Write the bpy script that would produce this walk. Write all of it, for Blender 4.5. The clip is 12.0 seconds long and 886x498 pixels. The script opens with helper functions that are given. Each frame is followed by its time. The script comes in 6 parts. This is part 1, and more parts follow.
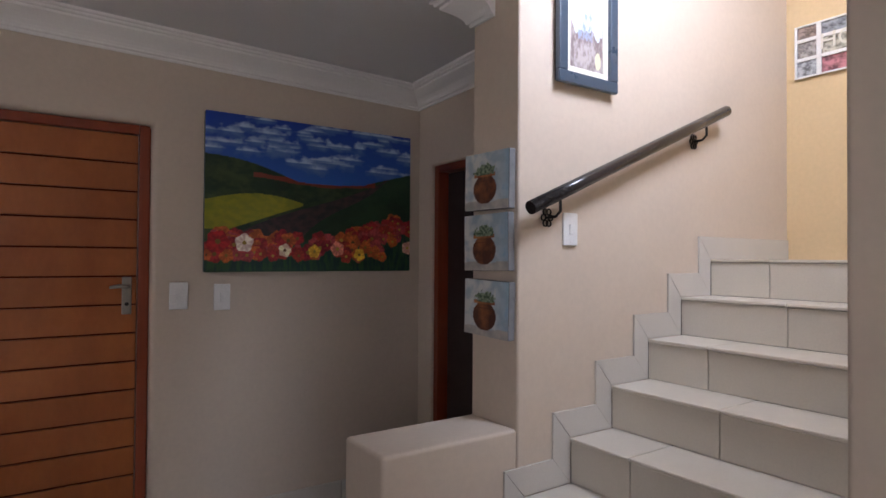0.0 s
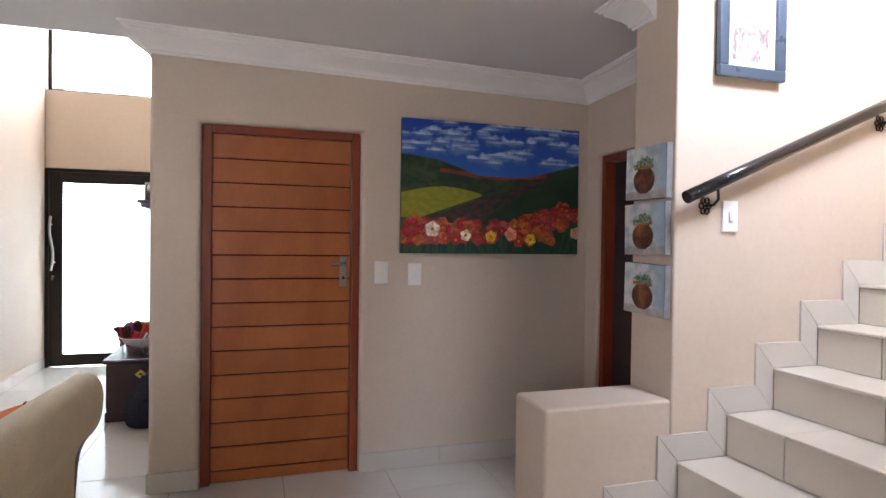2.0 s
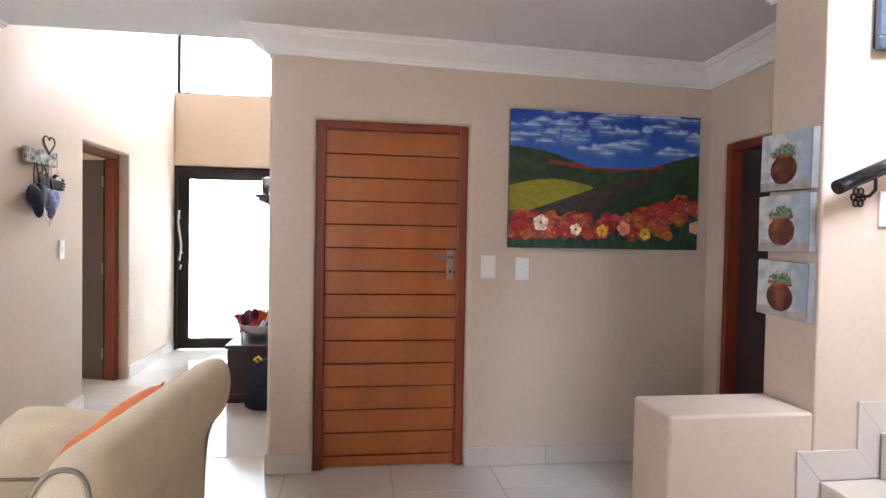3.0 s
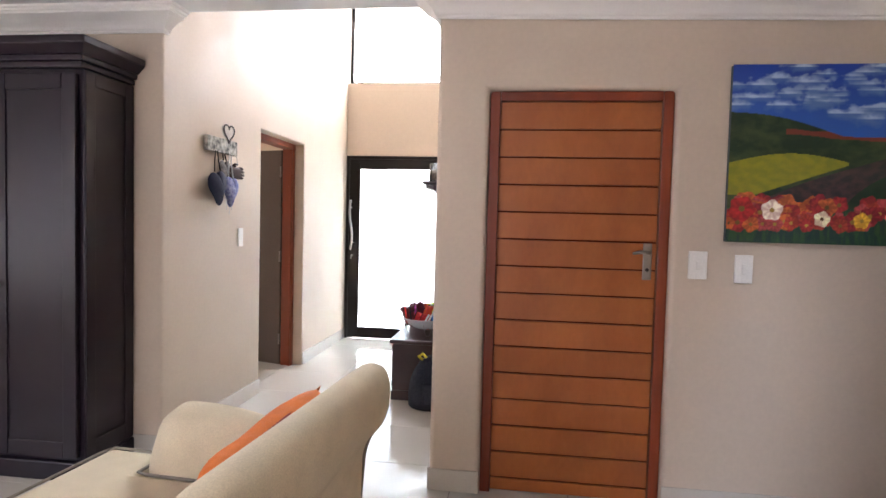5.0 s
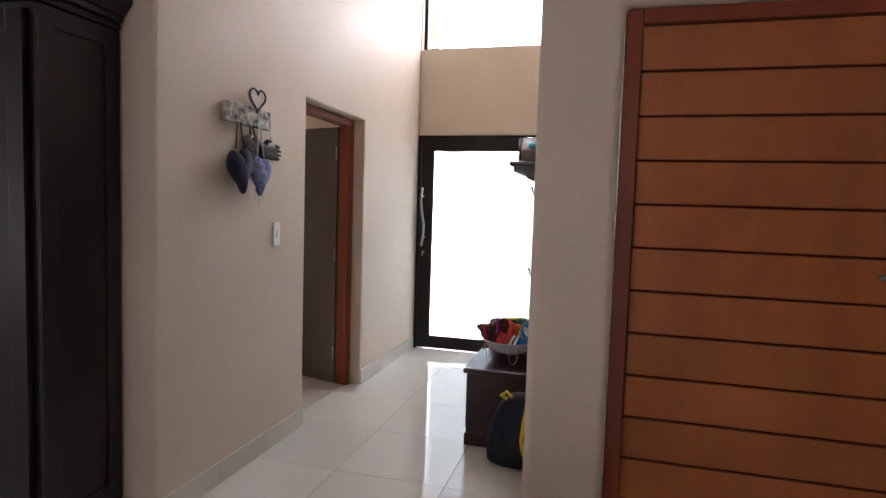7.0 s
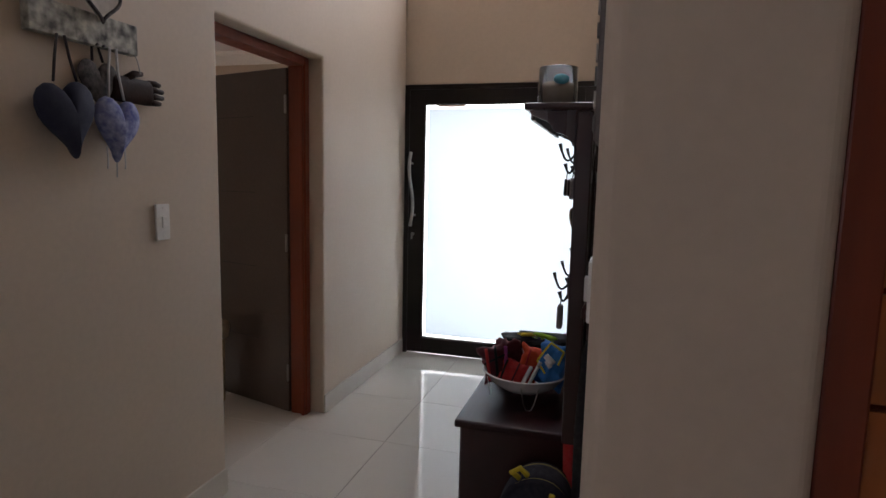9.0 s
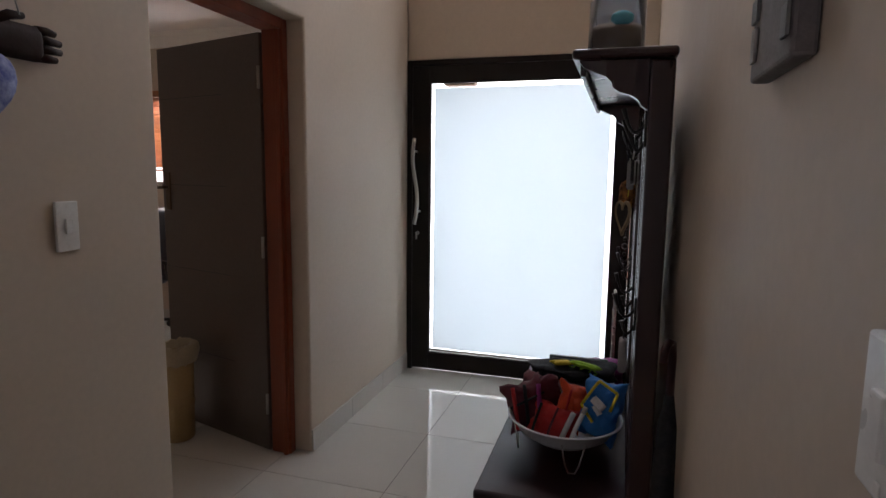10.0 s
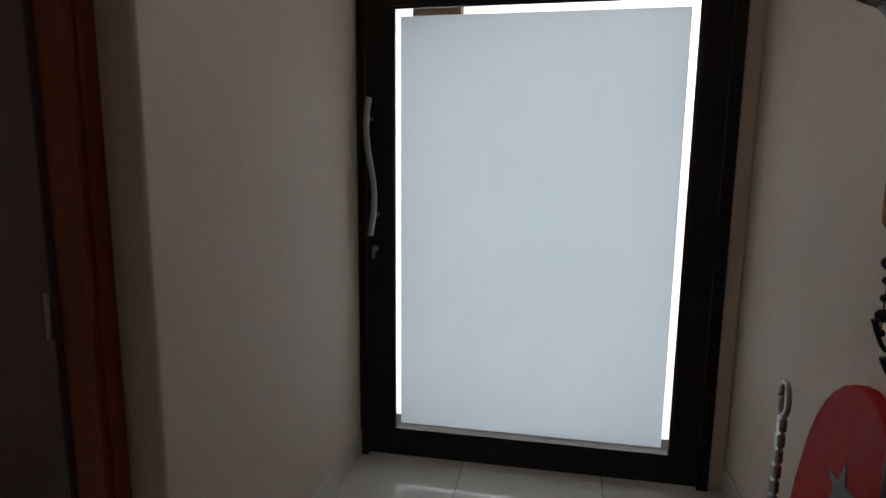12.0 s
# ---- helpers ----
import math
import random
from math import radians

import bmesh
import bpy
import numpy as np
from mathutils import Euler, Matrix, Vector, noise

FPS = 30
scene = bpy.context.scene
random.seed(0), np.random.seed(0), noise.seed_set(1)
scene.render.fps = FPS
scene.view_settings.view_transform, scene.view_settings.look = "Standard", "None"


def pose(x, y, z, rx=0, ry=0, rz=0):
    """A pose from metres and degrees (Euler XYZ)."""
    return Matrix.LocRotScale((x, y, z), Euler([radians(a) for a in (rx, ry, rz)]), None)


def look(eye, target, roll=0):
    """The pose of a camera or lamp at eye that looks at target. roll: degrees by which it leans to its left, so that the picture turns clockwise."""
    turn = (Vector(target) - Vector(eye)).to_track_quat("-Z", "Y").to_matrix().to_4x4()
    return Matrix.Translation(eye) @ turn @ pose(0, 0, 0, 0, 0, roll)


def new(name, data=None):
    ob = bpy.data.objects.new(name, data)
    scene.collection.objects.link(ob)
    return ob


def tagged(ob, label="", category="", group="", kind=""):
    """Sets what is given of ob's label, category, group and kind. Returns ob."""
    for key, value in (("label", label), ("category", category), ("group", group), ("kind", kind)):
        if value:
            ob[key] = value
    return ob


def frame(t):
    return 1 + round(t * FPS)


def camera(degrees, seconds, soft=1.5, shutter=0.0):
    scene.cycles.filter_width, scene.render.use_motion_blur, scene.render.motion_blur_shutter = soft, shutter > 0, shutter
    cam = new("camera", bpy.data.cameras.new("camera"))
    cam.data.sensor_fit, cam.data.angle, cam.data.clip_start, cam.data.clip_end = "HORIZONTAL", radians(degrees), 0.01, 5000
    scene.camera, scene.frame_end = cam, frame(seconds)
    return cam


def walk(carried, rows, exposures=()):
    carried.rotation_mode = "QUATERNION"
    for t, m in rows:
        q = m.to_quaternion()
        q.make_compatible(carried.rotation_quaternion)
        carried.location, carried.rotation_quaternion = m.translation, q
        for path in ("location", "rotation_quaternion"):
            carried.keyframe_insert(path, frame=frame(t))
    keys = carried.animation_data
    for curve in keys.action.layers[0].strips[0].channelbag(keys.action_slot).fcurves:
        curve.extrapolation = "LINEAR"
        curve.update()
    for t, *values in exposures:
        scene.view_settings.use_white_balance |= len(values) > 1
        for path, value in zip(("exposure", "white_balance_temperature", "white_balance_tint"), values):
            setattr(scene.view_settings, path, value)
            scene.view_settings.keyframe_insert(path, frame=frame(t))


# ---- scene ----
cam = camera(74.0, 12.0)
PATH = [
    (0, (0.219, 1.0, 1.401), (1.354, 2.646, 1.432), 0.4),
    (0.5, (0.182, 0.889, 1.39), (1.167, 2.63, 1.412), 0.5),
    (1, (0.139, 0.754, 1.392), (0.989, 2.565, 1.397), 0.6),
    (1.5, (0.113, 0.667, 1.393), (0.843, 2.529, 1.382), 0.7),
    (2, (0.075, 0.651, 1.403), (0.681, 2.557, 1.374), 0.8),
    (2.5, (0.053, 0.667, 1.399), (0.497, 2.617, 1.358), 1.0),
    (3, (0.019, 0.721, 1.401), (0.31, 2.699, 1.346), 1.1),
    (5, (-0.051, 1.209, 1.381), (-0.307, 3.19, 1.288), 1.5),
    (5.5, (-0.091, 1.429, 1.369), (-0.445, 3.395, 1.268), 1.7),
    (6, (-0.133, 1.682, 1.383), (-0.562, 3.632, 1.268), 1.7),
    (6.5, (-0.169, 1.965, 1.38), (-0.676, 3.895, 1.251), 1.7),
    (7, (-0.252, 2.248, 1.41), (-0.775, 4.174, 1.27), 1.8),
    (9, (-0.453, 3.436, 1.421), (-1.004, 5.343, 1.175), 1.3),
    (9.5, (-0.525, 3.712, 1.416), (-1.091, 5.613, 1.157), 1.0),
    (10, (-0.638, 4.021, 1.388), (-1.212, 5.918, 1.125), 0.7),
    (10.5, (-0.716, 4.369, 1.407), (-1.291, 6.262, 1.116), 0.9),
    (11, (-0.894, 4.692, 1.36), (-1.412, 6.604, 1.081), 0.9),
    (11.5, (-1.031, 5.039, 1.333), (-1.485, 6.967, 1.056), 0.8),
    (12, (-1.197, 5.375, 1.365), (-1.572, 7.315, 1.053), 0.6),
]
EXPOSURE = [(0, 0.45, 6080, 12), (1.0, 0.90, 6100, 12), (2.0, 1.35, 6150, 12), (3.0, 1.84, 6180, 12), (5.0, 1.78, 6200, 13), (6.0, 1.30, 6180, 14), (7.0, 0.72, 6200, 14),
            (9.0, -0.35, 6300, 15), (10.0, -0.68, 6300, 15), (11.0, -1.05, 6300, 13), (12.0, -1.54, 6400, 12)]
walk(cam, [(t, look(eye, target, roll)) for t, eye, target, roll in PATH], EXPOSURE)

# ---- world, sun and the daylight in the openings ----
world = bpy.data.worlds.new("sky_world")
scene.world = world
world.use_nodes = True
wn = world.node_tree
sky = wn.nodes.new("ShaderNodeTexSky")
sky.sky_type, sky.sun_disc = "NISHITA", False
sky.air_density, sky.dust_density, sky.ozone_density = 0.8, 10.0, 0.3
sky.sun_elevation, sky.sun_rotation = radians(58), radians(200)
bg = wn.nodes["Background"]
bg.inputs["Strength"].default_value = 0.15
wn.links.new(sky.outputs["Color"], bg.inputs["Color"])

sun_data = bpy.data.lights.new("sun", "SUN")
sun_data.energy, sun_data.angle, sun_data.color = 5.0, radians(0.5), (1.0, 0.95, 0.88)
sun = new("sun", sun_data)
sun.matrix_world = look((0, 0, 30), (1.2 * math.sin(radians(20)) * 10, 1.2 * math.cos(radians(20)) * 10, 10))


def opening_light(name, at, toward, width, height, watts, colour=(1.0, 0.97, 0.93)):
    """Daylight that enters through a window's opening."""
    data = bpy.data.lights.new(name, "AREA")
    data.shape, data.size, data.size_y, data.energy, data.color = "RECTANGLE", width, height, watts, colour
    ob = new(name, data)
    ob.matrix_world = look(at, toward)
    return ob


opening_light("daylight_entrance", (-1.29, 8.13, 1.05), (-1.32, 0, 0.9), 1.5, 2.0, 46, (0.93, 0.97, 1.0))
opening_light("daylight_upper_window", (-1.27, 7.95, 3.45), (-1.6, 4.0, 1.6), 1.45, 0.95, 28, (0.97, 0.98, 1.04))
opening_light("daylight_stairwell", (2.03, 1.25, 3.57), (2.05, 2.9, 2.40), 0.70, 1.1, 63, (0.87, 0.935, 1.11))
opening_light("daylight_living_window", (-2.55, -2.12, 1.35), (-1.2, 1.5, 0.0), 2.5, 1.8, 8.5, (0.92, 0.92, 1.22))
# added side light from an assumed west window, grazing the door wall
opening_light("daylight_west_window", (-4.52, 0.9, 1.40), (-1.6, 0.5, 0.0), 2.0, 1.5, 5.5, (0.92, 0.92, 1.22))
opening_light("daylight_office", (-4.2, 8.32, 1.6), (-4.2, 4.0, 0.9), 1.3, 0.75, 105, (1.0, 0.97, 0.94))

# ---- materials ----


def material(name, colour, rough=0.6, metal=0.0, vary=0.10, scale=6.0, grain=0.05, grain_scale=90.0, bump=0.15,
             bump_scale=120.0, coat=0.0, second=None, per_object=0.0, stretch=(1, 1, 1), spec=0.5):
    """A painted, stained or plain surface: slow stains and fine grain in the colour, uneven gloss and a fine relief."""
    m = bpy.data.materials.new(name)
    m.use_nodes = True
    nt = m.node_tree
    b = nt.nodes["Principled BSDF"]
    tc = nt.nodes.new("ShaderNodeTexCoord")
    mp = nt.nodes.new("ShaderNodeMapping")
    mp.inputs["Scale"].default_value = stretch
    nt.links.new(tc.outputs["Object"], mp.inputs["Vector"])

    def noise_at(s, detail=4.0):
        n = nt.nodes.new("ShaderNodeTexNoise")
        n.inputs["Scale"].default_value, n.inputs["Detail"].default_value = s, detail
        nt.links.new(mp.outputs["Vector"], n.inputs["Vector"])
        return n.outputs["Fac"]

    def mixed(fac, a, c):
        x = nt.nodes.new("ShaderNodeMix")
        x.data_type = "RGBA"
        nt.links.new(fac, x.inputs["Factor"])
        for socket, value in ((x.inputs["A"], a), (x.inputs["B"], c)):
            if isinstance(value, tuple):
                socket.default_value = (*value, 1)
            else:
                nt.links.new(value, socket)
        return x.outputs["Result"]

    def ramp(fac, lo, hi):
        r = nt.nodes.new("ShaderNodeMapRange")
        r.inputs["From Min"].default_value, r.inputs["From Max"].default_value = 0.3, 0.7
        r.inputs["To Min"].default_value, r.inputs["To Max"].default_value = lo, hi
        nt.links.new(fac, r.inputs["Value"])
        return r.outputs["Result"]

    other = second or tuple(max(0.0, c * (1 - 2 * vary)) for c in colour)
    slow = ramp(noise_at(scale), 0, 1 if second else 0.5)
    col = mixed(slow, colour, other)
    hsv = nt.nodes.new("ShaderNodeHueSaturation")
    nt.links.new(col, hsv.inputs["Color"])
    val = ramp(noise_at(grain_scale, 6), 1 - grain, 1 + grain)
    if per_object:
        info = nt.nodes.new("ShaderNodeObjectInfo")
        mr = nt.nodes.new("ShaderNodeMapRange")
        mr.inputs["To Min"].default_value, mr.inputs["To Max"].default_value = 1 - per_object, 1 + per_object
        nt.links.new(info.outputs["Random"], mr.inputs["Value"])
        mu = nt.nodes.new("ShaderNodeMath")
        mu.operation = "MULTIPLY"
        nt.links.new(val, mu.inputs[0])
        nt.links.new(mr.outputs["Result"], mu.inputs[1])
        val = mu.outputs["Value"]
    nt.links.new(val, hsv.inputs["Value"])
    nt.links.new(hsv.outputs["Color"], b.inputs["Base Color"])
    nt.links.new(ramp(noise_at(scale * 2.3), max(0.02, rough * 0.85), min(1, rough * 1.15)), b.inputs["Roughness"])
    b.inputs["Metallic"].default_value = metal
    b.inputs["Coat Weight"].default_value = coat
    b.inputs["Specular IOR Level"].default_value = spec
    b.inputs["Coat Roughness"].default_value = 0.15
    if bump:
        bp = nt.nodes.new("ShaderNodeBump")
        bp.inputs["Strength"].default_value, bp.inputs["Distance"].default_value = bump, 0.002
        nt.links.new(noise_at(bump_scale, 5), bp.inputs["Height"])
        nt.links.new(bp.outputs["Normal"], b.inputs["Normal"])
    return m


def wood(name, light, dark, rough=0.4, along=(1, 1, 12), scale=7.0, coat=0.2, per_object=0.08, grain=0.05, spec=0.5):
    """Stained timber with a drawn-out grain."""
    return material(name, light, rough, 0, scale=scale, second=dark, grain=grain, grain_scale=60, bump=0.06, bump_scale=70,
                    coat=coat, per_object=per_object, spec=spec, stretch=tuple(1 / a if a > 1 else 1.0 for a in along))


WALL = material("beige_plaster", (0.605, 0.505, 0.403), 0.62, vary=0.045, scale=1.6, grain=0.025, grain_scale=45, bump=0.22, bump_scale=38)
OCHRE = material("ochre_plaster", (0.68, 0.50, 0.28), 0.65, vary=0.05, scale=2.0, grain=0.03, grain_scale=45, bump=0.25, bump_scale=38)
CEIL = material("ceiling_paint", (0.78, 0.77, 0.76), 0.75, vary=0.02, scale=1.5, grain=0.015, bump=0.08, bump_scale=60)
PLASTER = material("white_cornice_plaster", (0.82, 0.80, 0.77), 0.55, vary=0.02, scale=3, grain=0.02, bump=0.06, bump_scale=90)
TILE = material("polished_porcelain", (0.66, 0.63, 0.57), 0.075, vary=0.05, scale=2.2, grain=0.025, grain_scale=140, bump=0.015, bump_scale=18, per_object=0.025)
GROUT = material("grey_grout", (0.20, 0.18, 0.16), 0.9, vary=0.2, scale=8, grain=0.1, bump=0.3)
STEPTILE = material("matt_stair_tile", (0.62, 0.562, 0.475), 0.33, vary=0.05, scale=5, grain=0.03, grain_scale=120, bump=0.05, per_object=0.03)
SKIRT = material("skirting_tile", (0.60, 0.56, 0.50), 0.22, vary=0.05, scale=4, grain=0.03, grain_scale=120, bump=0.04, per_object=0.03)
BOARD = wood("honey_meranti_board", (0.42, 0.132, 0.029), (0.29, 0.075, 0.015), 0.38, (1, 1, 2), 3.2, 0.10, 0.07)
FRAMEWOOD = wood("red_meranti_frame", (0.255, 0.045, 0.012), (0.165, 0.028, 0.008), 0.38, (1, 1, 12), 6.0, 0.10)
# shade of the gaps between the door's boards, put into a dark colour
GROOVE = material("groove_shade_brown", (0.110, 0.018, 0.007), 0.9, bump=0.2, spec=0.1)
DARKDOOR = material("grey_brown_door_leaf", (0.105, 0.080, 0.068), 0.34, vary=0.08, scale=3, grain=0.06, grain_scale=60, bump=0.06)
WARDROBE = material("espresso_wardrobe_lacquer", (0.0140, 0.0070, 0.0125), 0.34, vary=0.04, scale=0.5, grain=0.02, grain_scale=25, bump=0.0, coat=0.0, per_object=0.03, spec=0.35)
STANDWOOD = wood("polished_mahogany", (0.036, 0.010, 0.009), (0.022, 0.006, 0.006), 0.30, (1, 1, 10), 6.0, 0.0, 0.06, spec=0.5)
MAHOGANY = wood("dark_mahogany", (0.042, 0.011, 0.011), (0.026, 0.007, 0.007), 0.34, (1, 8, 1), 6.0, 0.0, 0.06, spec=0.42)
ALU = material("bronze_aluminium", (0.014, 0.010, 0.009), 0.45, 0.1, vary=0.06, bump=0.05, spec=0.25)
STEEL = material("brushed_steel", (0.42, 0.41, 0.39), 0.32, 1.0, vary=0.06, scale=20, bump=0.05, bump_scale=200)
BRONZE = material("aged_bronze", (0.12, 0.085, 0.06), 0.35, 0.9, vary=0.1, scale=20, bump=0.1)
IRON = material("black_wrought_iron", (0.02, 0.018, 0.017), 0.45, 0.6, vary=0.1, scale=30, bump=0.3, bump_scale=150)
RAILPAINT = material("gunmetal_rail_paint", (0.035, 0.032, 0.033), 0.22, 0.4, vary=0.1, scale=10, bump=0.05, coat=0.4)
SWITCH = material("white_switch_plastic", (0.80, 0.79, 0.76), 0.30, vary=0.02, bump=0.0)
FABRIC = material("cream_chenille", (0.76, 0.67, 0.49), 0.92, vary=0.10, scale=9, grain=0.10, grain_scale=240, bump=0.6, bump_scale=330)
PIPING = material("grey_piping_cord", (0.30, 0.27, 0.22), 0.9, bump=0.5, bump_scale=400)
ORANGE = material("orange_cotton", (0.80, 0.21, 0.035), 0.85, vary=0.12, scale=14, grain=0.08, grain_scale=300, bump=0.6, bump_scale=260)
RUST = material("rust_trim", (0.32, 0.05, 0.025), 0.9, bump=0.6)
CANVAS = material("painted_canvas_edge", (0.10, 0.12, 0.13), 0.8, vary=0.2, scale=12, bump=0.4, bump_scale=300)
GREYEDGE = material("grey_canvas_edge", (0.22, 0.22, 0.22), 0.8, vary=0.2, scale=20, bump=0.3, bump_scale=300)
BLUEFRAME = material("slate_blue_frame", (0.050, 0.075, 0.110), 0.30, vary=0.03, scale=4, grain=0.02, bump=0.05, coat=0.2)
BLACKEDGE = material("black_frame_edge", (0.012, 0.012, 0.014), 0.4, bump=0.1)
MATBOARD = material("ivory_mount", (0.74, 0.70, 0.60), 0.8, vary=0.02, bump=0.1)
WHITEFRAME = material("white_painted_frame", (0.80, 0.78, 0.74), 0.5, vary=0.03, bump=0.1)


def painted(name, rough=0.55, bump=0.35, bump_scale=180.0):
    """Brushed paint whose colour is laid on point by point."""
    m = bpy.data.materials.new(name)
    m.use_nodes = True
    nt = m.node_tree
    b = nt.nodes["Principled BSDF"]
    at = nt.nodes.new("ShaderNodeAttribute")
    at.attribute_name = "paint"
    nt.links.new(at.outputs["Color"], b.inputs["Base Color"])
    b.inputs["Roughness"].default_value = rough
    tc = nt.nodes.new("ShaderNodeTexCoord")
    n = nt.nodes.new("ShaderNodeTexNoise")
    n.inputs["Scale"].default_value, n.inputs["Detail"].default_value = bump_scale, 5
    nt.links.new(tc.outputs["Object"], n.inputs["Vector"])
    bp = nt.nodes.new("ShaderNodeBump")
    bp.inputs["Strength"].default_value, bp.inputs["Distance"].default_value = bump, 0.003
    nt.links.new(n.outputs["Fac"], bp.inputs["Height"])
    nt.links.new(bp.outputs["Normal"], b.inputs["Normal"])
    return m


PAINT = painted("oil_paint")


def glass(name, tint=(0.96, 0.98, 0.98), rough=0.0):
    m = bpy.data.materials.new(name)
    m.use_nodes = True
    b = m.node_tree.nodes["Principled BSDF"]
    b.inputs["Base Color"].default_value = (*tint, 1)
    b.inputs["Roughness"].default_value, b.inputs["Transmission Weight"].default_value, b.inputs["IOR"].default_value = rough, 1.0, 1.45
    return m


GLASS = glass("clear_glass")
JARGLASS = glass("jar_glass", (0.88, 0.93, 0.95), 0.05)

FROST = bpy.data.materials.new("frosted_film")
FROST.use_nodes = True
nt = FROST.node_tree
nt.nodes.remove(nt.nodes["Principled BSDF"])
tr, gl, mx = nt.nodes.new("ShaderNodeBsdfTranslucent"), nt.nodes.new("ShaderNodeBsdfDiffuse"), nt.nodes.new("ShaderNodeMixShader")
nz, cr = nt.nodes.new("ShaderNodeTexNoise"), nt.nodes.new("ShaderNodeMix")
cr.data_type = "RGBA"
nz.inputs["Scale"].default_value = 2.5
cr.inputs["A"].default_value, cr.inputs["B"].default_value = (0.80, 0.86, 0.90, 1), (0.88, 0.92, 0.94, 1)
nt.links.new(nz.outputs["Fac"], cr.inputs["Factor"])
nt.links.new(cr.outputs["Result"], tr.inputs["Color"])
gl.inputs["Color"].default_value = (0.80, 0.84, 0.86, 1)
mx.inputs["Fac"].default_value = 0.30
nt.links.new(tr.outputs["BSDF"], mx.inputs[1])
nt.links.new(gl.outputs["BSDF"], mx.inputs[2])
nt.links.new(mx.outputs["Shader"], nt.nodes["Material Output"].inputs["Surface"])

MIRROR = bpy.data.materials.new("silvered_mirror")
MIRROR.use_nodes = True
mb = MIRROR.node_tree.nodes["Principled BSDF"]
mb.inputs["Base Color"].default_value = (0.86, 0.89, 0.89, 1)
mb.inputs["Metallic"].default_value, mb.inputs["Roughness"].default_value = 1.0, 0.02

# ---- building helpers ----
PLACED = {}


def box(bm, x0, x1, y0, y1, z0, z1, bevel=0.0, segments=2):
    v = [bm.verts.new((x, y, z)) for x in (x0, x1) for y in (y0, y1) for z in (z0, z1)]
    faces = [bm.faces.new([v[i] for i in q]) for q in
             ((0, 1, 3, 2), (4, 6, 7, 5), (0, 4, 5, 1), (2, 3, 7, 6), (0, 2, 6, 4), (1, 5, 7, 3))]
    if bevel:
        edges = list({e for f in faces for e in f.edges})
        bmesh.ops.bevel(bm, geom=edges, offset=bevel, segments=segments, profile=0.5, affect="EDGES")


def boxed(*a, **k):
    bm = bmesh.new()
    box(bm, *a, **k)
    return bm


def tube(bm, points, radius, sides=10, close=True):
    """A round bar along points; radius is one number or one for each point."""
    pts = [Vector(p) for p in points]
    rad = radius if isinstance(radius, (list, tuple)) else [radius] * len(pts)
    rings, up = [], None
    for i, p in enumerate(pts):
        d = (pts[min(i + 1, len(pts) - 1)] - pts[max(i - 1, 0)]).normalized()
        if up is None:
            up = d.orthogonal().normalized()
        up = (up - d * up.dot(d)).normalized()
        side = d.cross(up)
        rings.append([bm.verts.new(p + rad[i] * (math.cos(a) * up + math.sin(a) * side))
                      for a in (2 * math.pi * k / sides for k in range(sides))])
    for r0, r1 in zip(rings, rings[1:]):
        for k in range(sides):
            f = bm.faces.new((r0[k], r0[(k + 1) % sides], r1[(k + 1) % sides], r1[k]))
            f.smooth = True
    if close:
        bm.faces.new(rings[0][::-1])
        bm.faces.new(rings[-1])


def lathe(bm, centre, profile, sides=28):
    """A turned shape: profile of (radius, height) about an upright axis."""
    cx, cy, cz = centre
    rings = [[bm.verts.new((cx + r * math.cos(a), cy + r * math.sin(a), cz + h))
              for a in (2 * math.pi * k / sides for k in range(sides))] for r, h in profile]
    for r0, r1 in zip(rings, rings[1:]):
        for k in range(sides):
            f = bm.faces.new((r0[k], r0[(k + 1) % sides], r1[(k + 1) % sides], r1[k]))
            f.smooth = True
    bm.faces.new(rings[0][::-1])
    bm.faces.new(rings[-1])


def prism(bm, outline, axis, a, b, bevel=0.0):
    """A flat outline (two coordinates each) drawn out along an axis from a to b."""
    def at(p, c):
        return {"x": (c, p[0], p[1]), "y": (p[0], c, p[1]), "z": (p[0], p[1], c)}[axis]
    lo, hi = [bm.verts.new(at(p, a)) for p in outline], [bm.verts.new(at(p, b)) for p in outline]
    n = len(outline)
    faces = [bm.faces.new(lo), bm.faces.new(hi[::-1])]
    faces += [bm.faces.new((lo[k], hi[k], hi[(k + 1) % n], lo[(k + 1) % n])) for k in range(n)]
    bmesh.ops.recalc_face_normals(bm, faces=faces)
    if bevel:
        bmesh.ops.bevel(bm, geom=list({e for f in faces[:2] for e in f.edges}), offset=bevel, segments=2, profile=0.5, affect="EDGES")


def finish(ob, bm, mat, smooth=False):
    me = bpy.data.meshes.new(ob if isinstance(ob, str) else ob.name)
    if smooth:
        for f in bm.faces:
            f.smooth = True
    bmesh.ops.recalc_face_normals(bm, faces=bm.faces)
    bm.to_mesh(me)
    bm.free()
    me.materials.append(mat)
    return me


def thing(name, at, label, category, group="", turn=0.0, kind=""):
    """An Empty at the base of a thing; its parts are built in world places, or in its own frame with local=True."""
    ob = new(name)
    ob.empty_display_size = 0.1
    m = pose(*at, 0, 0, turn)
    ob.matrix_world = m
    PLACED[ob] = m
    return tagged(ob, label, category, group, kind)


def part(name, bm, mat, parent, label="", local=False, smooth=False):
    if not local:
        bm.transform(PLACED[parent].inverted())
    ob = new(name, finish(name, bm, mat, smooth))
    ob.parent = parent
    PLACED[ob] = PLACED[parent]
    return tagged(ob, label)


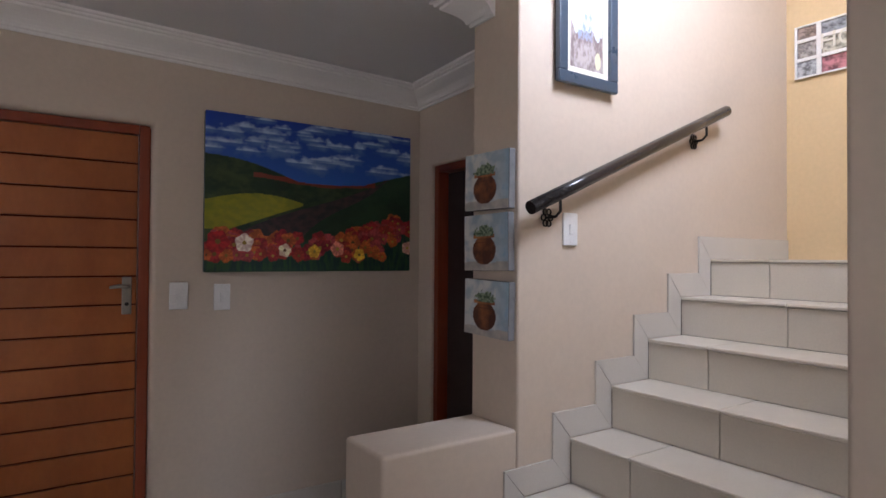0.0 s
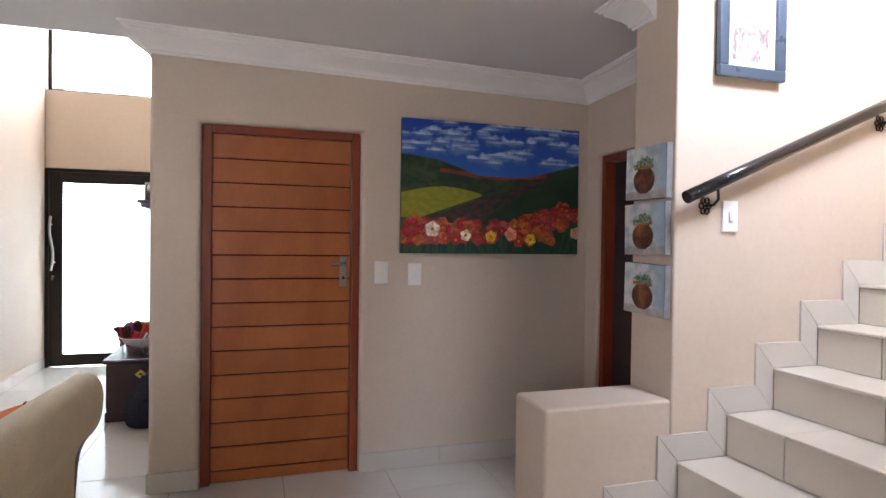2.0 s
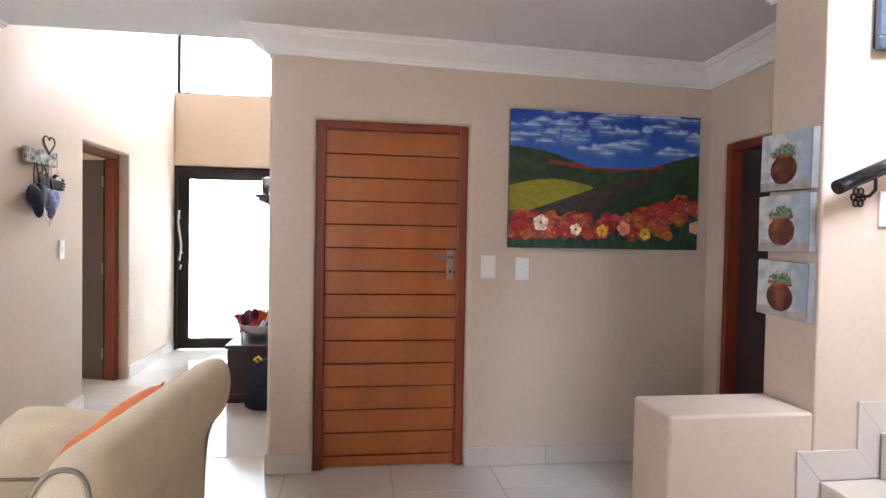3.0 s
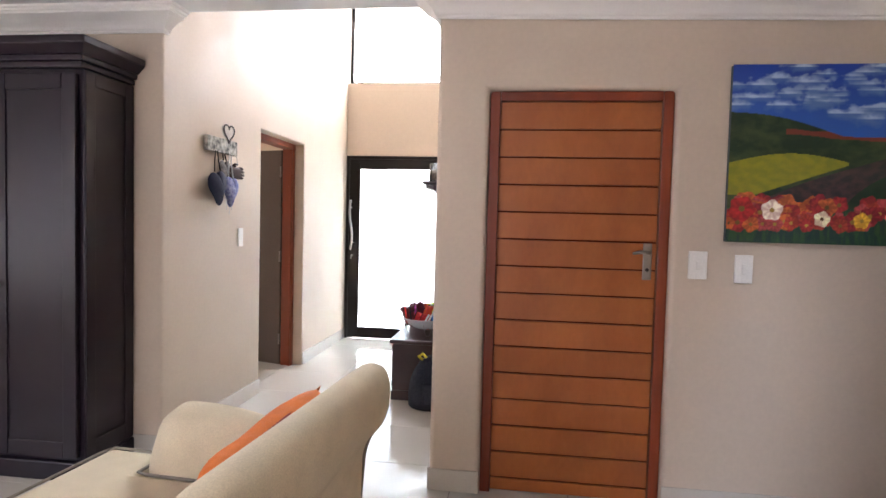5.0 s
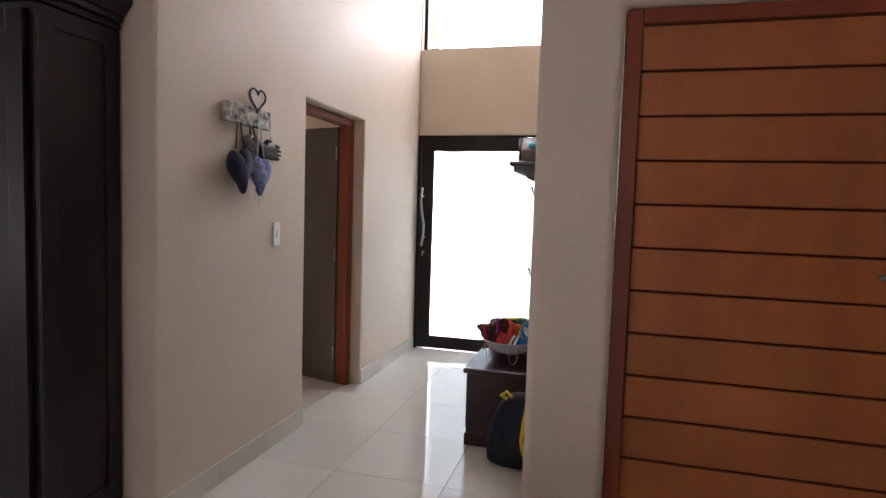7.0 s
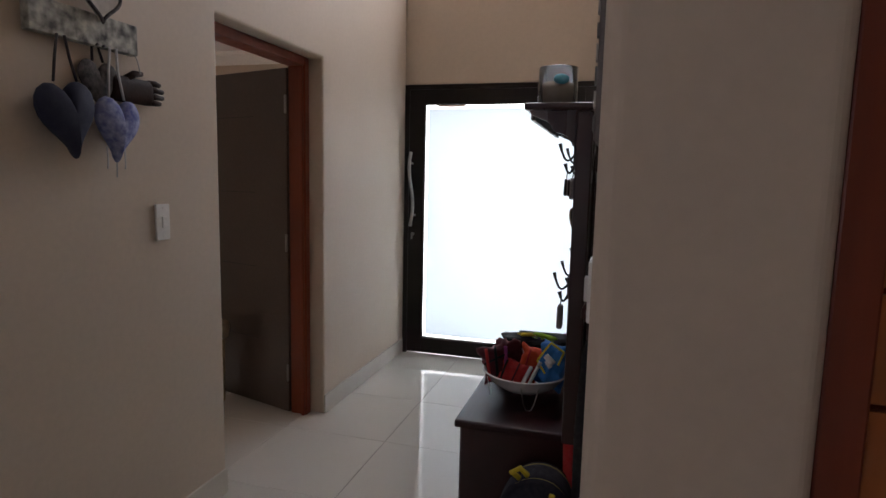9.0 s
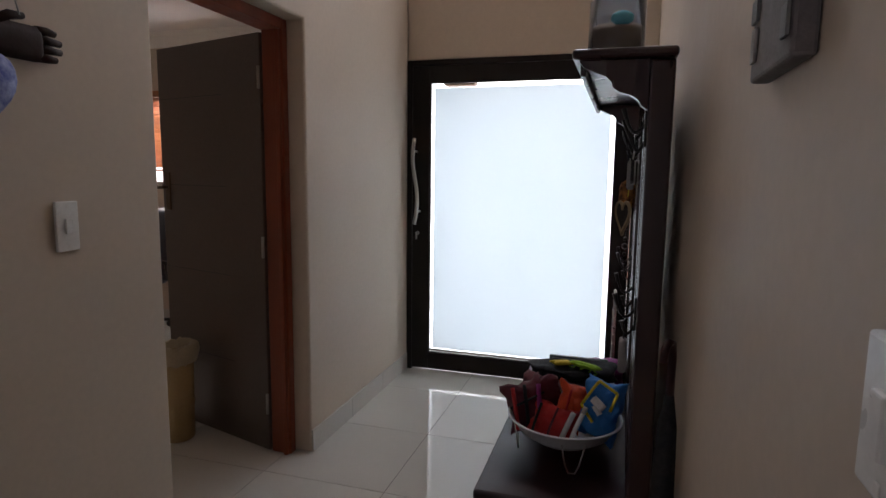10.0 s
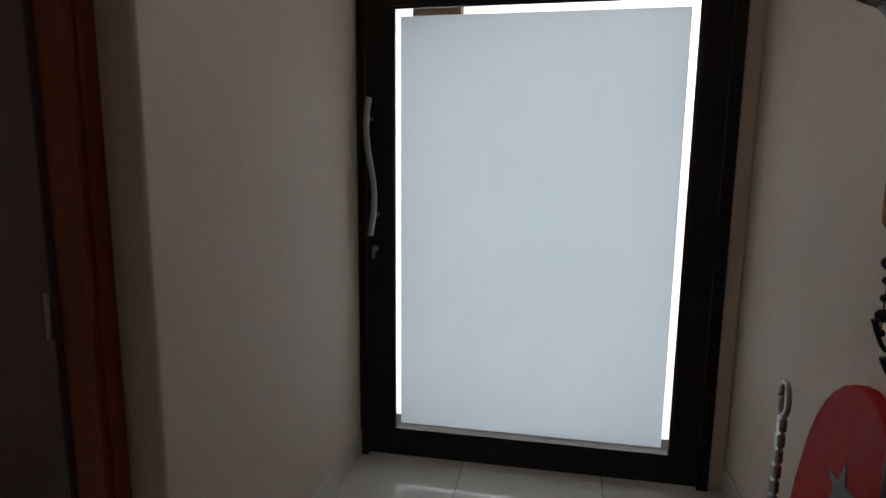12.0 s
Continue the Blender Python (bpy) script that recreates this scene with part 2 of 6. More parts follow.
def solo(name, bm, mat, label, category, kind="", smooth=False, group="", at=None):
    if at is not None:
        bm.transform(Matrix.Translation(at).inverted())
    ob = new(name, finish(name, bm, mat, smooth))
    if at is not None:
        ob.location = at
    PLACED[ob] = Matrix.Translation(at or (0, 0, 0))
    return tagged(ob, label, category, group, kind)


def wall(name, axis, face, back, us, holes, z0, z1, mat, label, soft=0.012, plain=None):
    """A wall in one piece from face to back along the other axis, us = (from, to), with holes (u0, u1, z0, z1) right through it."""
    ucut = sorted({us[0], us[1], *(h[i] for h in holes for i in (0, 1))})
    zcut = sorted({z0, z1, *(h[i] for h in holes for i in (2, 3))})
    ucut = [u for u in ucut if us[0] <= u <= us[1]]
    zcut = [z for z in zcut if z0 <= z <= z1]
    bm = bmesh.new()
    grid = {}

    def vert(u, z):
        if (u, z) not in grid:
            grid[u, z] = bm.verts.new((face, u, z) if axis == "x" else (u, face, z))
        return grid[u, z]

    faces = []
    for u0, u1 in zip(ucut, ucut[1:]):
        for a, b in zip(zcut, zcut[1:]):
            mu, mz = (u0 + u1) / 2, (a + b) / 2
            if any(h[0] < mu < h[1] and h[2] < mz < h[3] for h in holes):
                continue
            faces.append(bm.faces.new((vert(u0, a), vert(u1, a), vert(u1, b), vert(u0, b))))
    ext = bmesh.ops.extrude_face_region(bm, geom=faces)
    d = Vector((back - face, 0, 0) if axis == "x" else (0, back - face, 0))
    for v in (g for g in ext["geom"] if isinstance(g, bmesh.types.BMVert)):
        v.co += d
    bmesh.ops.recalc_face_normals(bm, faces=bm.faces)
    if soft:
        sharp = [e for e in bm.edges if len(e.link_faces) == 2 and e.calc_face_angle() > 1 and not (plain and all(plain(v.co) for v in e.verts))]
        bmesh.ops.bevel(bm, geom=sharp, offset=soft, segments=6, profile=0.5, affect="EDGES")
    return solo(name, bm, mat, label, "wall", "structure")


def painting(name, width, height, fn, nx, nz, mat, parent, place):
    """A sheet of paint, nx by nz strokes; fn gives the colour at (u, v), both from 0 to 1. place maps (along, up) to local."""
    bm = bmesh.new()
    vs = [[bm.verts.new(place(width * i / nx, height * j / nz)) for j in range(nz + 1)] for i in range(nx + 1)]
    for i in range(nx):
        for j in range(nz):
            bm.faces.new((vs[i][j], vs[i + 1][j], vs[i + 1][j + 1], vs[i][j + 1]))
    me = bpy.data.meshes.new(name)
    bm.verts.index_update()
    bm.to_mesh(me)
    bm.free()
    colours = np.ones(((nx + 1) * (nz + 1), 4), dtype=np.float32)
    for i in range(nx + 1):
        for j in range(nz + 1):
            colours[i * (nz + 1) + j, :3] = fn(i / nx, j / nz)
    attr = me.attributes.new("paint", "FLOAT_COLOR", "POINT")
    attr.data.foreach_set("color", colours.ravel())
    me.materials.append(mat)
    ob = new(name, me)
    ob.parent = parent
    PLACED[ob] = PLACED[parent]
    return ob


def blend(a, b, t):
    t = max(0.0, min(1.0, t))
    return tuple(x + (y - x) * t for x, y in zip(a, b))


def fbm(x, y, s=0.0, octaves=4):
    return noise.fractal(Vector((x, y, s)), 1.0, 2.0, octaves)


# ---- structure: plan in metres ----
D, R, L, F = 4.150, -0.475, -2.045, 7.81     # door wall, hall's two sides, entrance wall
W = 4.290                                     # wall behind the wardrobe
CEILZ, HALLZ, STAIRZ = 2.51, 4.30, 4.80
EW = 2.200                                    # end wall of the passage
PX, PY0, PY1 = 1.722, 2.676, 2.962             # pillar and stair wall
SX, SY = 1.199, 1.377                         # end of the wall on the stair's other side
WEST, SOUTH, OFFICE_W, OFFICE_N = -4.60, -2.20, -5.60, 8.30

wall("wall_passage", "y", D, D + 0.22, (R, 3.8), [(-0.217, 0.671, -1, 2.038)], 0, HALLZ, WALL, "beige plastered wall with a slatted door and a painting", 0.026)
wall("wall_hall_right", "x", R, R + 0.22, (D + 0.22, F + 0.22), [], 0, HALLZ, WALL, "beige plastered wall behind the hall stand", 0)
wall("wall_hall_left", "x", L, L - 0.22, (W, F + 0.75), [(5.552, 6.468, -1, 2.057)], 0, HALLZ, WALL, "beige plastered hall wall with an office doorway", 0.012, lambda v: v.x < L - 0.2 and v.y < W + 0.01)
wall("wall_wardrobe", "y", W, W + 0.2, (OFFICE_W, L - 0.22), [], 0, HALLZ, WALL, "beige plastered wall behind the wardrobe", 0)
wall("wall_entrance", "y", F, F + 0.22, (L, R), [(L, -0.535, -1, 2.11), (L + 0.001, -0.50, 2.93, 4.02)], 0, HALLZ, WALL, "beige wall round the entrance door and the high window", 0.006)
wall("wall_passage_end", "x", EW, EW + 0.2, (PY1, D), [(3.12, 4.0, -1, 1.968)], 0, CEILZ + 0.3, WALL, "beige end wall of the passage with a doorway")
wall("wall_stair", "y", PY0, PY1, (PX, 4.2), [], 0, STAIRZ, WALL, "cream plastered stair wall with handrail and picture", 0.010)
wall("wall_parapet", "y", PY0 + 0.001, PY1 - 0.008, (1.143, PX), [], 0, 0.755, WALL, "low plastered parapet at the foot of the stairs", 0.014)
wall("wall_stair_side", "y", SY, SY - 0.22, (SX, 4.2), [(1.66, 2.40, 3.02, 4.17)], 0, STAIRZ, WALL, "beige wall on the open side of the stairs", 0.010)
wall("wall_landing", "x", 3.80, 4.00, (SY, PY0), [], 0, STAIRZ, OCHRE, "ochre plastered wall above the stair landing", 0)
wall("wall_south", "y", SOUTH, SOUTH - 0.2, (WEST, 4.2), [(-3.85, -1.25, 0.40, 2.30)], 0, STAIRZ, WALL, "beige living room wall with a wide window", 0.006)
wall("wall_west", "x", WEST, WEST - 0.2, (SOUTH, W), [(-0.15, 1.95, 0.60, 2.20)], 0, CEILZ + 0.2, WALL, "beige living room wall", 0)
wall("wall_east", "x", 4.2, 4.4, (SOUTH, PY1), [], 0, STAIRZ, WALL, "beige wall beyond the stairs", 0)
wall("wall_gallery", "y", W + 0.04, W + 0.19, (L, R), [], CEILZ + 0.12, HALLZ, WALL, "plastered wall above the ceiling's edge in the hall", 0)
wall("wall_stairwell_upper", "x", PX - 0.2, PX, (SOUTH, PY0), [], CEILZ + 0.12, STAIRZ, WALL, "upper wall of the stairwell", 0)
wall("wall_office_north", "y", OFFICE_N, OFFICE_N + 0.2, (OFFICE_W, L - 0.22), [(-4.78, -3.5, 1.22, 1.98)], 0, 2.9, WALL, "beige office wall with a small window", 0.006)
wall("wall_office_west", "x", OFFICE_W, OFFICE_W - 0.2, (D, OFFICE_N + 0.2), [], 0, 2.9, WALL, "beige office wall", 0)
wall("wall_back_room", "x", 3.6, 3.8, (PY1, D + 0.22), [], 0, CEILZ + 0.3, WALL, "wall of the room beyond the passage", 0)

bm = bmesh.new()


def sag(x, y):
    """The passage's ceiling hangs a little lower towards its far corner."""
    return -0.055 * max(0, min(1, (x - R) / (EW - R))) * max(0, min(1, (y - 2.5) / (D - 2.5)))


def sagging_slab(x0, x1, y0, y1, n=8):
    rows = []
    for low in (True, False):
        rows.append([[bm.verts.new((x, y, CEILZ + sag(x, y) if low else CEILZ + 0.12)) for y in (y0 + (y1 - y0) * j / n for j in range(n + 1))] for x in (x0 + (x1 - x0) * i / n for i in range(n + 1))])
    lo, hi = rows
    for i in range(n):
        for j in range(n):
            bm.faces.new((lo[i][j], lo[i][j + 1], lo[i + 1][j + 1], lo[i + 1][j]))
            bm.faces.new((hi[i][j], hi[i + 1][j], hi[i + 1][j + 1], hi[i][j + 1]))
        for a, b in ((0, 0), (0, n)):
            bm.faces.new((lo[i][b], lo[i + 1][b], hi[i + 1][b], hi[i][b]))
            bm.faces.new((lo[b][i], lo[b][i + 1], hi[b][i + 1], hi[b][i]))


box(bm, WEST, R, SOUTH, W + 0.04, CEILZ, CEILZ + 0.12)
box(bm, R, PX, SOUTH, 2.5, CEILZ, CEILZ + 0.12)
sagging_slab(R, PX, 2.5, D)
sagging_slab(PX, EW, PY1, D)
box(bm, EW, 3.8, PY1, D, CEILZ, CEILZ + 0.12)
solo("ceiling", bm, CEIL, "smooth white painted ceiling of the living room", "ceiling", "structure")
solo("ceiling_hall", boxed(L - 0.2, R + 0.2, D, F + 0.2, HALLZ, HALLZ + 0.15), CEIL, "white ceiling of the double-height hall", "ceiling", "structure")
solo("ceiling_stairwell", boxed(PX - 0.2, 4.4, SOUTH - 0.2, PY1, STAIRZ, STAIRZ + 0.15), CEIL, "white ceiling of the stairwell", "ceiling", "structure")
solo("ceiling_office", boxed(OFFICE_W - 0.2, L - 0.22, D + 0.2, OFFICE_N + 0.2, 2.50, 2.62), CEIL, "white ceiling of the office", "ceiling", "structure")


def moulding(name, path, mat, label, foot=2.385, top=CEILZ):
    """A plaster cornice whose profile runs along the path with mitred corners, the room on its left."""
    h = top - foot
    prof = [(0.0, 0.0), (0.012, 0.0), (0.014, 0.10), (0.024, 0.13), (0.026, 0.20), (0.034, 0.30), (0.050, 0.42), (0.072, 0.54),
            (0.092, 0.64), (0.104, 0.70), (0.106, 0.78), (0.120, 0.80), (0.124, 0.88), (0.135, 0.91), (0.138, 0.999), (0.0, 0.999)]
    pts = [Vector(p) for p in path]
    bm, rings = bmesh.new(), []
    for i, p in enumerate(pts):
        n = []
        for a, b in ((i - 1, i), (i, i + 1)):
            if a >= 0 and b < len(pts):
                d = (pts[b] - pts[a]).normalized()
                n.append(Vector((-d.y, d.x)))
        m = n[0] if len(n) == 1 else (n[0] + n[1]) / (1 + n[0].dot(n[1]))
        rings.append([bm.verts.new((p.x + m.x * d, p.y + m.y * d, foot + z * h + (sag(p.x, p.y) if top == CEILZ else 0))) for d, z in prof])
    for r0, r1 in zip(rings, rings[1:]):
        for k in range(len(prof)):
            bm.faces.new((r0[k], r0[(k + 1) % len(prof)], r1[(k + 1) % len(prof)], r1[k]))
    bm.faces.new(rings[0])
    bm.faces.new(rings[-1][::-1])
    return solo(name, bm, mat, label, "cornice", "structure")


moulding("cornice_passage", [(PX, 2.82), (PX, PY1), (EW, PY1), (EW, D), (R, D), (R, W + 0.035)], PLASTER, "white moulded plaster cornice above the passage")
moulding("cornice_wardrobe", [(L, W + 0.038), (L, W), (WEST, W)], PLASTER, "white moulded plaster cornice above the wardrobe")
moulding("cornice_office", [(L - 0.22, OFFICE_N), (OFFICE_W, OFFICE_N), (OFFICE_W, D + 0.2)], PLASTER, "white office cornice", 2.40, 2.50)

# stairs: eight risers to the landing
RISE, GOING, X1, Z1 = 0.181, 0.250, 1.250, 0.138
NOSE = [(X1 + GOING * k, Z1 + RISE * k) for k in range(8)]
LAND = NOSE[7][1]
outline = [(X1 + 0.012, 0)]
for k, (x, z) in enumerate(NOSE):
    outline += [(x + 0.012, z - 0.014), (x + GOING + 0.012, z - 0.014)] if k < 7 else [(x + 0.012, z - 0.014), (3.80, z - 0.014), (3.80, 0)]
bm = bmesh.new()
prism(bm, outline, "y", SY, PY0)
stairs = solo("staircase", bm, GROUT, "tiled staircase rising beside a plastered wall", "stairs", "structure")

# outside: paving, a boundary wall and the eave
solo("ground", boxed(-60, 60, -60, 60, -0.30, -0.06), material("pale_paving", (0.76, 0.73, 0.68), 0.85, vary=0.1, scale=1.2, grain=0.08, bump=0.4, bump_scale=20), "pale sunlit paving outside the house", "ground", "structure")

backdrop_haze = bpy.data.materials.new("bright_haze")
backdrop_haze.use_nodes = True
hb = backdrop_haze.node_tree.nodes["Principled BSDF"]
hb.inputs["Base Color"].default_value = (0.8, 0.8, 0.8, 1)
hb.inputs["Emission Color"].default_value, hb.inputs["Emission Strength"].default_value = (1.0, 1.0, 1.0, 1), 1.1
solo("backdrop", boxed(-58, 58, 56, 56.2, -0.06, 55), backdrop_haze, "plain bright hazy sky far beyond the house", "sky", "structure")

# ---- doors and windows ----


def lever_handle(parent, x, y, z, side, along, mat=STEEL):
    """A lever on a long plate. side: the way it stands out in y; along: the way the lever points in x."""
    plate = part("handle_plate", boxed(x - 0.021, x + 0.021, y, y + side * 0.006, z - 0.135, z + 0.045, bevel=0.004), mat, parent, "brushed steel plate")
    bm = bmesh.new()
    tube(bm, [(x, y + side * 0.004, z), (x, y + side * 0.045, z), (x + along * 0.012, y + side * 0.055, z), (x + along * 0.04, y + side * 0.056, z + 0.003),
              (x + along * 0.078, y + side * 0.052, z - 0.004)], [0.010, 0.010, 0.010, 0.009, 0.007], 10)
    part("lever", bm, mat, plate, "steel lever")
    bm = bmesh.new()
    tube(bm, [(x, y + side * 0.004, z - 0.085), (x, y + side * 0.012, z - 0.085)], 0.009, 12)
    part("keyhole", bm, BLACKEDGE, plate)


# the slatted door in the passage wall
door_1 = thing("door_1", (0.227, D + 0.06, 0), "closed honey wood door of grooved horizontal boards", "door", kind="structure")
for x0, x1, z0, z1 in ((-0.217, -0.164, 0, 2.038), (0.618, 0.671, 0, 2.038), (-0.164, 0.618, 1.990, 2.038)):
    part("door_frame", boxed(x0 + 0.002, x1 - 0.002 if x1 > 0.65 else x1, D + 0.028, D + 0.13, z0, z1 - 0.002, bevel=0.004), FRAMEWOOD, door_1, "red-brown stained timber frame")
# the dark core gives the grooves between the boards their painted shade
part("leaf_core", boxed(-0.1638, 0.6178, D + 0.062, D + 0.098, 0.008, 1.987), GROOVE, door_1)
for x0, x1, z0, z1 in ((-0.1635, -0.142, 0.0, 1.989), (0.596, 0.6175, 0.0, 1.989), (-0.142, 0.596, 1.968, 1.989)):
    part("door_stop", boxed(x0, x1, D + 0.0985, D + 0.125, z0, z1), FRAMEWOOD, door_1)
N = 15
for i in range(N):
    z0, z1 = (0.073 + 0.1367 * (i - 1) if i else 0.008), 0.073 + 0.1367 * i
    part("board", boxed(-0.1625, 0.6165, D + 0.050, D + 0.0625, z0 + (0.0042 if i else 0), z1 - (0.0042 if i < N - 1 else 0), bevel=0.0015), BOARD, door_1)
lever_handle(door_1, 0.575, D + 0.050, 1.255, -1, -1, material("worn_nickel", (0.34, 0.32, 0.29), 0.38, 1.0, vary=0.08, scale=20, bump=0.05))

# the office door: timber frame and a dark flush leaf that stands open
OY0, OY1, OZ = 5.552, 6.468, 2.057
door_2 = thing("door_2", (L - 0.15, OY1 - 0.05, 0), "open grey-brown flush office door in a red timber frame", "door", kind="structure")
for y0, y1, z0, z1 in ((OY0, OY0 + 0.05, 0, OZ), (OY1 - 0.05, OY1, 0, OZ), (OY0 + 0.05, OY1 - 0.05, OZ - 0.05, OZ)):
    bm = bmesh.new()
    box(bm, L - 0.19, L - 0.085, y0 + 0.002, y1 - 0.002, z0, z1 - 0.002, bevel=0.004)
    part("door_frame", bm, FRAMEWOOD, door_2, "red-brown stained timber frame")
bm = bmesh.new()
box(bm, L - 0.115, L - 0.095, OY1 - 0.066, OY1 - 0.046, 0, OZ - 0.05, bevel=0.003)
part("door_stop", bm, FRAMEWOOD, door_2)
hinge = Matrix.Translation((L - 0.195, OY1 - 0.062, 0)) @ Matrix.Rotation(radians(-16), 4, "Z")


def hung(bm):
    bm.transform(hinge)
    return bm


bm = boxed(-0.795, 0, 0, 0.040, 0.010, 1.998, bevel=0.003)
leaf = part("leaf", hung(bm), DARKDOOR, door_2, "dark grey-brown flush leaf with scored lines")
for z in (0.42, 0.86, 1.30, 1.74):
    part("scored_line", hung(boxed(-0.793, -0.25 - 0.2 * (z % 0.4), -0.0022, 0.001, z - 0.0012, z + 0.0012)), BLACKEDGE, leaf)
bm = boxed(-0.762, -0.722, -0.008, 0.0, 1.165, 1.365, bevel=0.003)
plate = part("handle_plate", hung(bm), BRONZE, leaf, "dark bronze handle plate")
bm = bmesh.new()
tube(bm, [(-0.742, -0.004, 1.285), (-0.742, -0.05, 1.285), (-0.755, -0.056, 1.285), (-0.852, -0.056, 1.280)], [0.009, 0.009, 0.009, 0.007], 10)
part("lever", hung(bm), BRONZE, plate)
for z in (0.25, 1.02, 1.80):
    bm = bmesh.new()
    tube(bm, [(-0.002, -0.006, z - 0.05), (-0.002, -0.006, z + 0.05)], 0.007, 8)
    part("hinge", hung(bm), STEEL, leaf)

# the dark door at the end of the passage
door_3 = thing("door_3", (EW + 0.1, 3.56, 0), "dark brown flush door in a red timber frame", "door", kind="structure")
for y0, y1, z0, z1 in ((3.12, 3.17, 0, 1.968), (3.95, 4.0, 0, 1.968), (3.17, 3.95, 1.922, 1.968)):
    part("door_frame", boxed(EW + 0.02, EW + 0.13, y0 + 0.002, y1 - 0.002, z0, z1 - 0.002, bevel=0.004), FRAMEWOOD, door_3, "red-brown stained timber frame")
part("leaf", boxed(EW + 0.088, EW + 0.126, 3.172, 3.948, 0.008, 1.920, bevel=0.003), material("black_brown_door_leaf", (0.034, 0.020, 0.018), 0.45, vary=0.1, scale=3, grain=0.06, grain_scale=60, bump=0.06), door_3, "black-brown flush leaf")

# the wide entrance door: bronze frame, clear glass and a frosted film that leaves a bright edge
E0, E1, EZ = L + 0.003, -0.537, 2.108
G0, G1, GZ0, GZ1 = -1.888, -0.691, 0.128, 1.966
door_4 = thing("door_4", ((E0 + E1) / 2, F + 0.03, 0), "wide bronze aluminium entrance door with frosted glass", "door", kind="structure")
for nm, x0, x1, z0, z1 in (("jamb", E0, E0 + 0.035, 0, EZ), ("jamb", E1 - 0.045, E1, 0, EZ), ("head", E0 + 0.035, E1 - 0.045, EZ - 0.035, EZ)):
    part(nm, boxed(x0, x1, F - 0.012, F + 0.075, z0, z1, bevel=0.002), ALU, door_4)
for nm, x0, x1, z0, z1 in (("stile", E0 + 0.037, G0, 0.012, EZ - 0.037), ("stile", G1, E1 - 0.047, 0.012, EZ - 0.037), ("rail", G0, G1, 0.012, GZ0), ("rail", G0, G1, GZ1, EZ - 0.037)):
    part(nm, boxed(x0, x1, F - 0.004, F + 0.055, z0, z1, bevel=0.003), ALU, door_4)
for x0, x1, z0, z1 in ((G0, G0 + 0.008, GZ0, GZ1), (G1 - 0.008, G1, GZ0, GZ1), (G0 + 0.008, G1 - 0.008, GZ0, GZ0 + 0.008), (G0 + 0.008, G1 - 0.008, GZ1 - 0.008, GZ1)):
    part("glazing_bead", boxed(x0, x1, F + 0.004, F + 0.018, z0, z1), ALU, door_4)
pane = part("pane", boxed(G0 + 0.001, G1 - 0.001, F + 0.020, F + 0.026, GZ0 + 0.001, GZ1 - 0.001), GLASS, door_4, "clear glass pane")
pane.visible_shadow = False
part("frosted_film", boxed(G0 + 0.030, G1 - 0.036, F + 0.0180, F + 0.0188, GZ0 + 0.032, GZ1 - 0.036), FROST, pane, "white frosted privacy film")
bm = bmesh.new()
pull = [(-1.968 + 0.016 * math.sin(2 * math.pi * k / 20), F - 0.062 - 0.010 * math.cos(2 * math.pi * k / 20), 1.03 + 0.57 * k / 20) for k in range(21)]
tube(bm, pull, 0.0125, 12)
pull_bar = part("pull_handle", bm, STEEL, door_4, "wavy brushed steel pull handle")
for k in (3, 17):
    bm = bmesh.new()
    tube(bm, [(pull[k][0] + 0.004, F - 0.004, pull[k][2]), (pull[k][0], pull[k][1], pull[k][2])], 0.008, 10)
    part("standoff", bm, STEEL, pull_bar)
bm = bmesh.new()
tube(bm, [(-1.966, F - 0.002, 0.965), (-1.966, F - 0.016, 0.965)], 0.013, 14)
lock = part("lock", bm, STEEL, door_4)
part("key", boxed(-1.970, -1.964, F - 0.045, F - 0.014, 0.925, 0.972, bevel=0.002), STEEL, lock)

# the high window above the entrance
window_1 = thing("window_1", (-1.27, F + 0.1, 2.93), "high window with a thin bronze frame above the entrance", "window", kind="structure")
for x0, x1, z0, z1 in ((L + 0.004, L + 0.034, 2.932, 4.018), (-0.532, -0.502, 2.932, 4.018), (L + 0.034, -0.532, 2.932, 2.962), (L + 0.034, -0.532, 3.988, 4.018)):
    part("window_frame", boxed(x0, x1, F + 0.09, F + 0.13, z0, z1, bevel=0.002), ALU, window_1)
w = part("pane", boxed(L + 0.034, -0.532, F + 0.107, F + 0.111, 2.962, 3.988), GLASS, window_1, "clear glass")
w.visible_shadow = False

# outside: a pale boundary wall, its brick pier and the eave over the door
brick_mat = material("salmon_face_brick", (0.62, 0.36, 0.22), 0.85, vary=0.12, scale=8, grain=0.08, bump=0.4, bump_scale=60, per_object=0.12)
mortar = material("pale_mortar", (0.66, 0.62, 0.55), 0.9, vary=0.1, scale=9, bump=0.4, bump_scale=60)
garden = thing("garden_wall", (-1.3, 12.4, -0.06), "salmon face-brick garden wall outside the entrance", "wall")
part("mortar_bed", boxed(-7, 5, 12.3, 12.5, -0.06, 1.05), mortar, garden)
for j in range(13):
    for i in range(22):
        x = -4.2 + i * 0.235 + (0.1175 if j % 2 else 0)
        part("brick", boxed(x, x + 0.222, 12.286, 12.302, -0.05 + j * 0.085, 0.023 + j * 0.085), brick_mat, garden)
eave_mat = material("brown_eave_timber", (0.22, 0.12, 0.07), 0.7, vary=0.15, scale=6, bump=0.3)
solo("eave_beam", boxed(-1.86, -1.64, F + 0.225, F + 1.5, 1.975, 2.20, bevel=0.006), eave_mat, "brown timber beam end under the porch eave", "beam", "structure")
post = thing("porch_post", (-1.74, F + 1.45, -0.06), "square brown timber porch post carrying the eave beam", "post")
part("shaft", boxed(-1.81, -1.67, F + 1.38, F + 1.52, -0.06, 1.975, bevel=0.008), eave_mat, post)

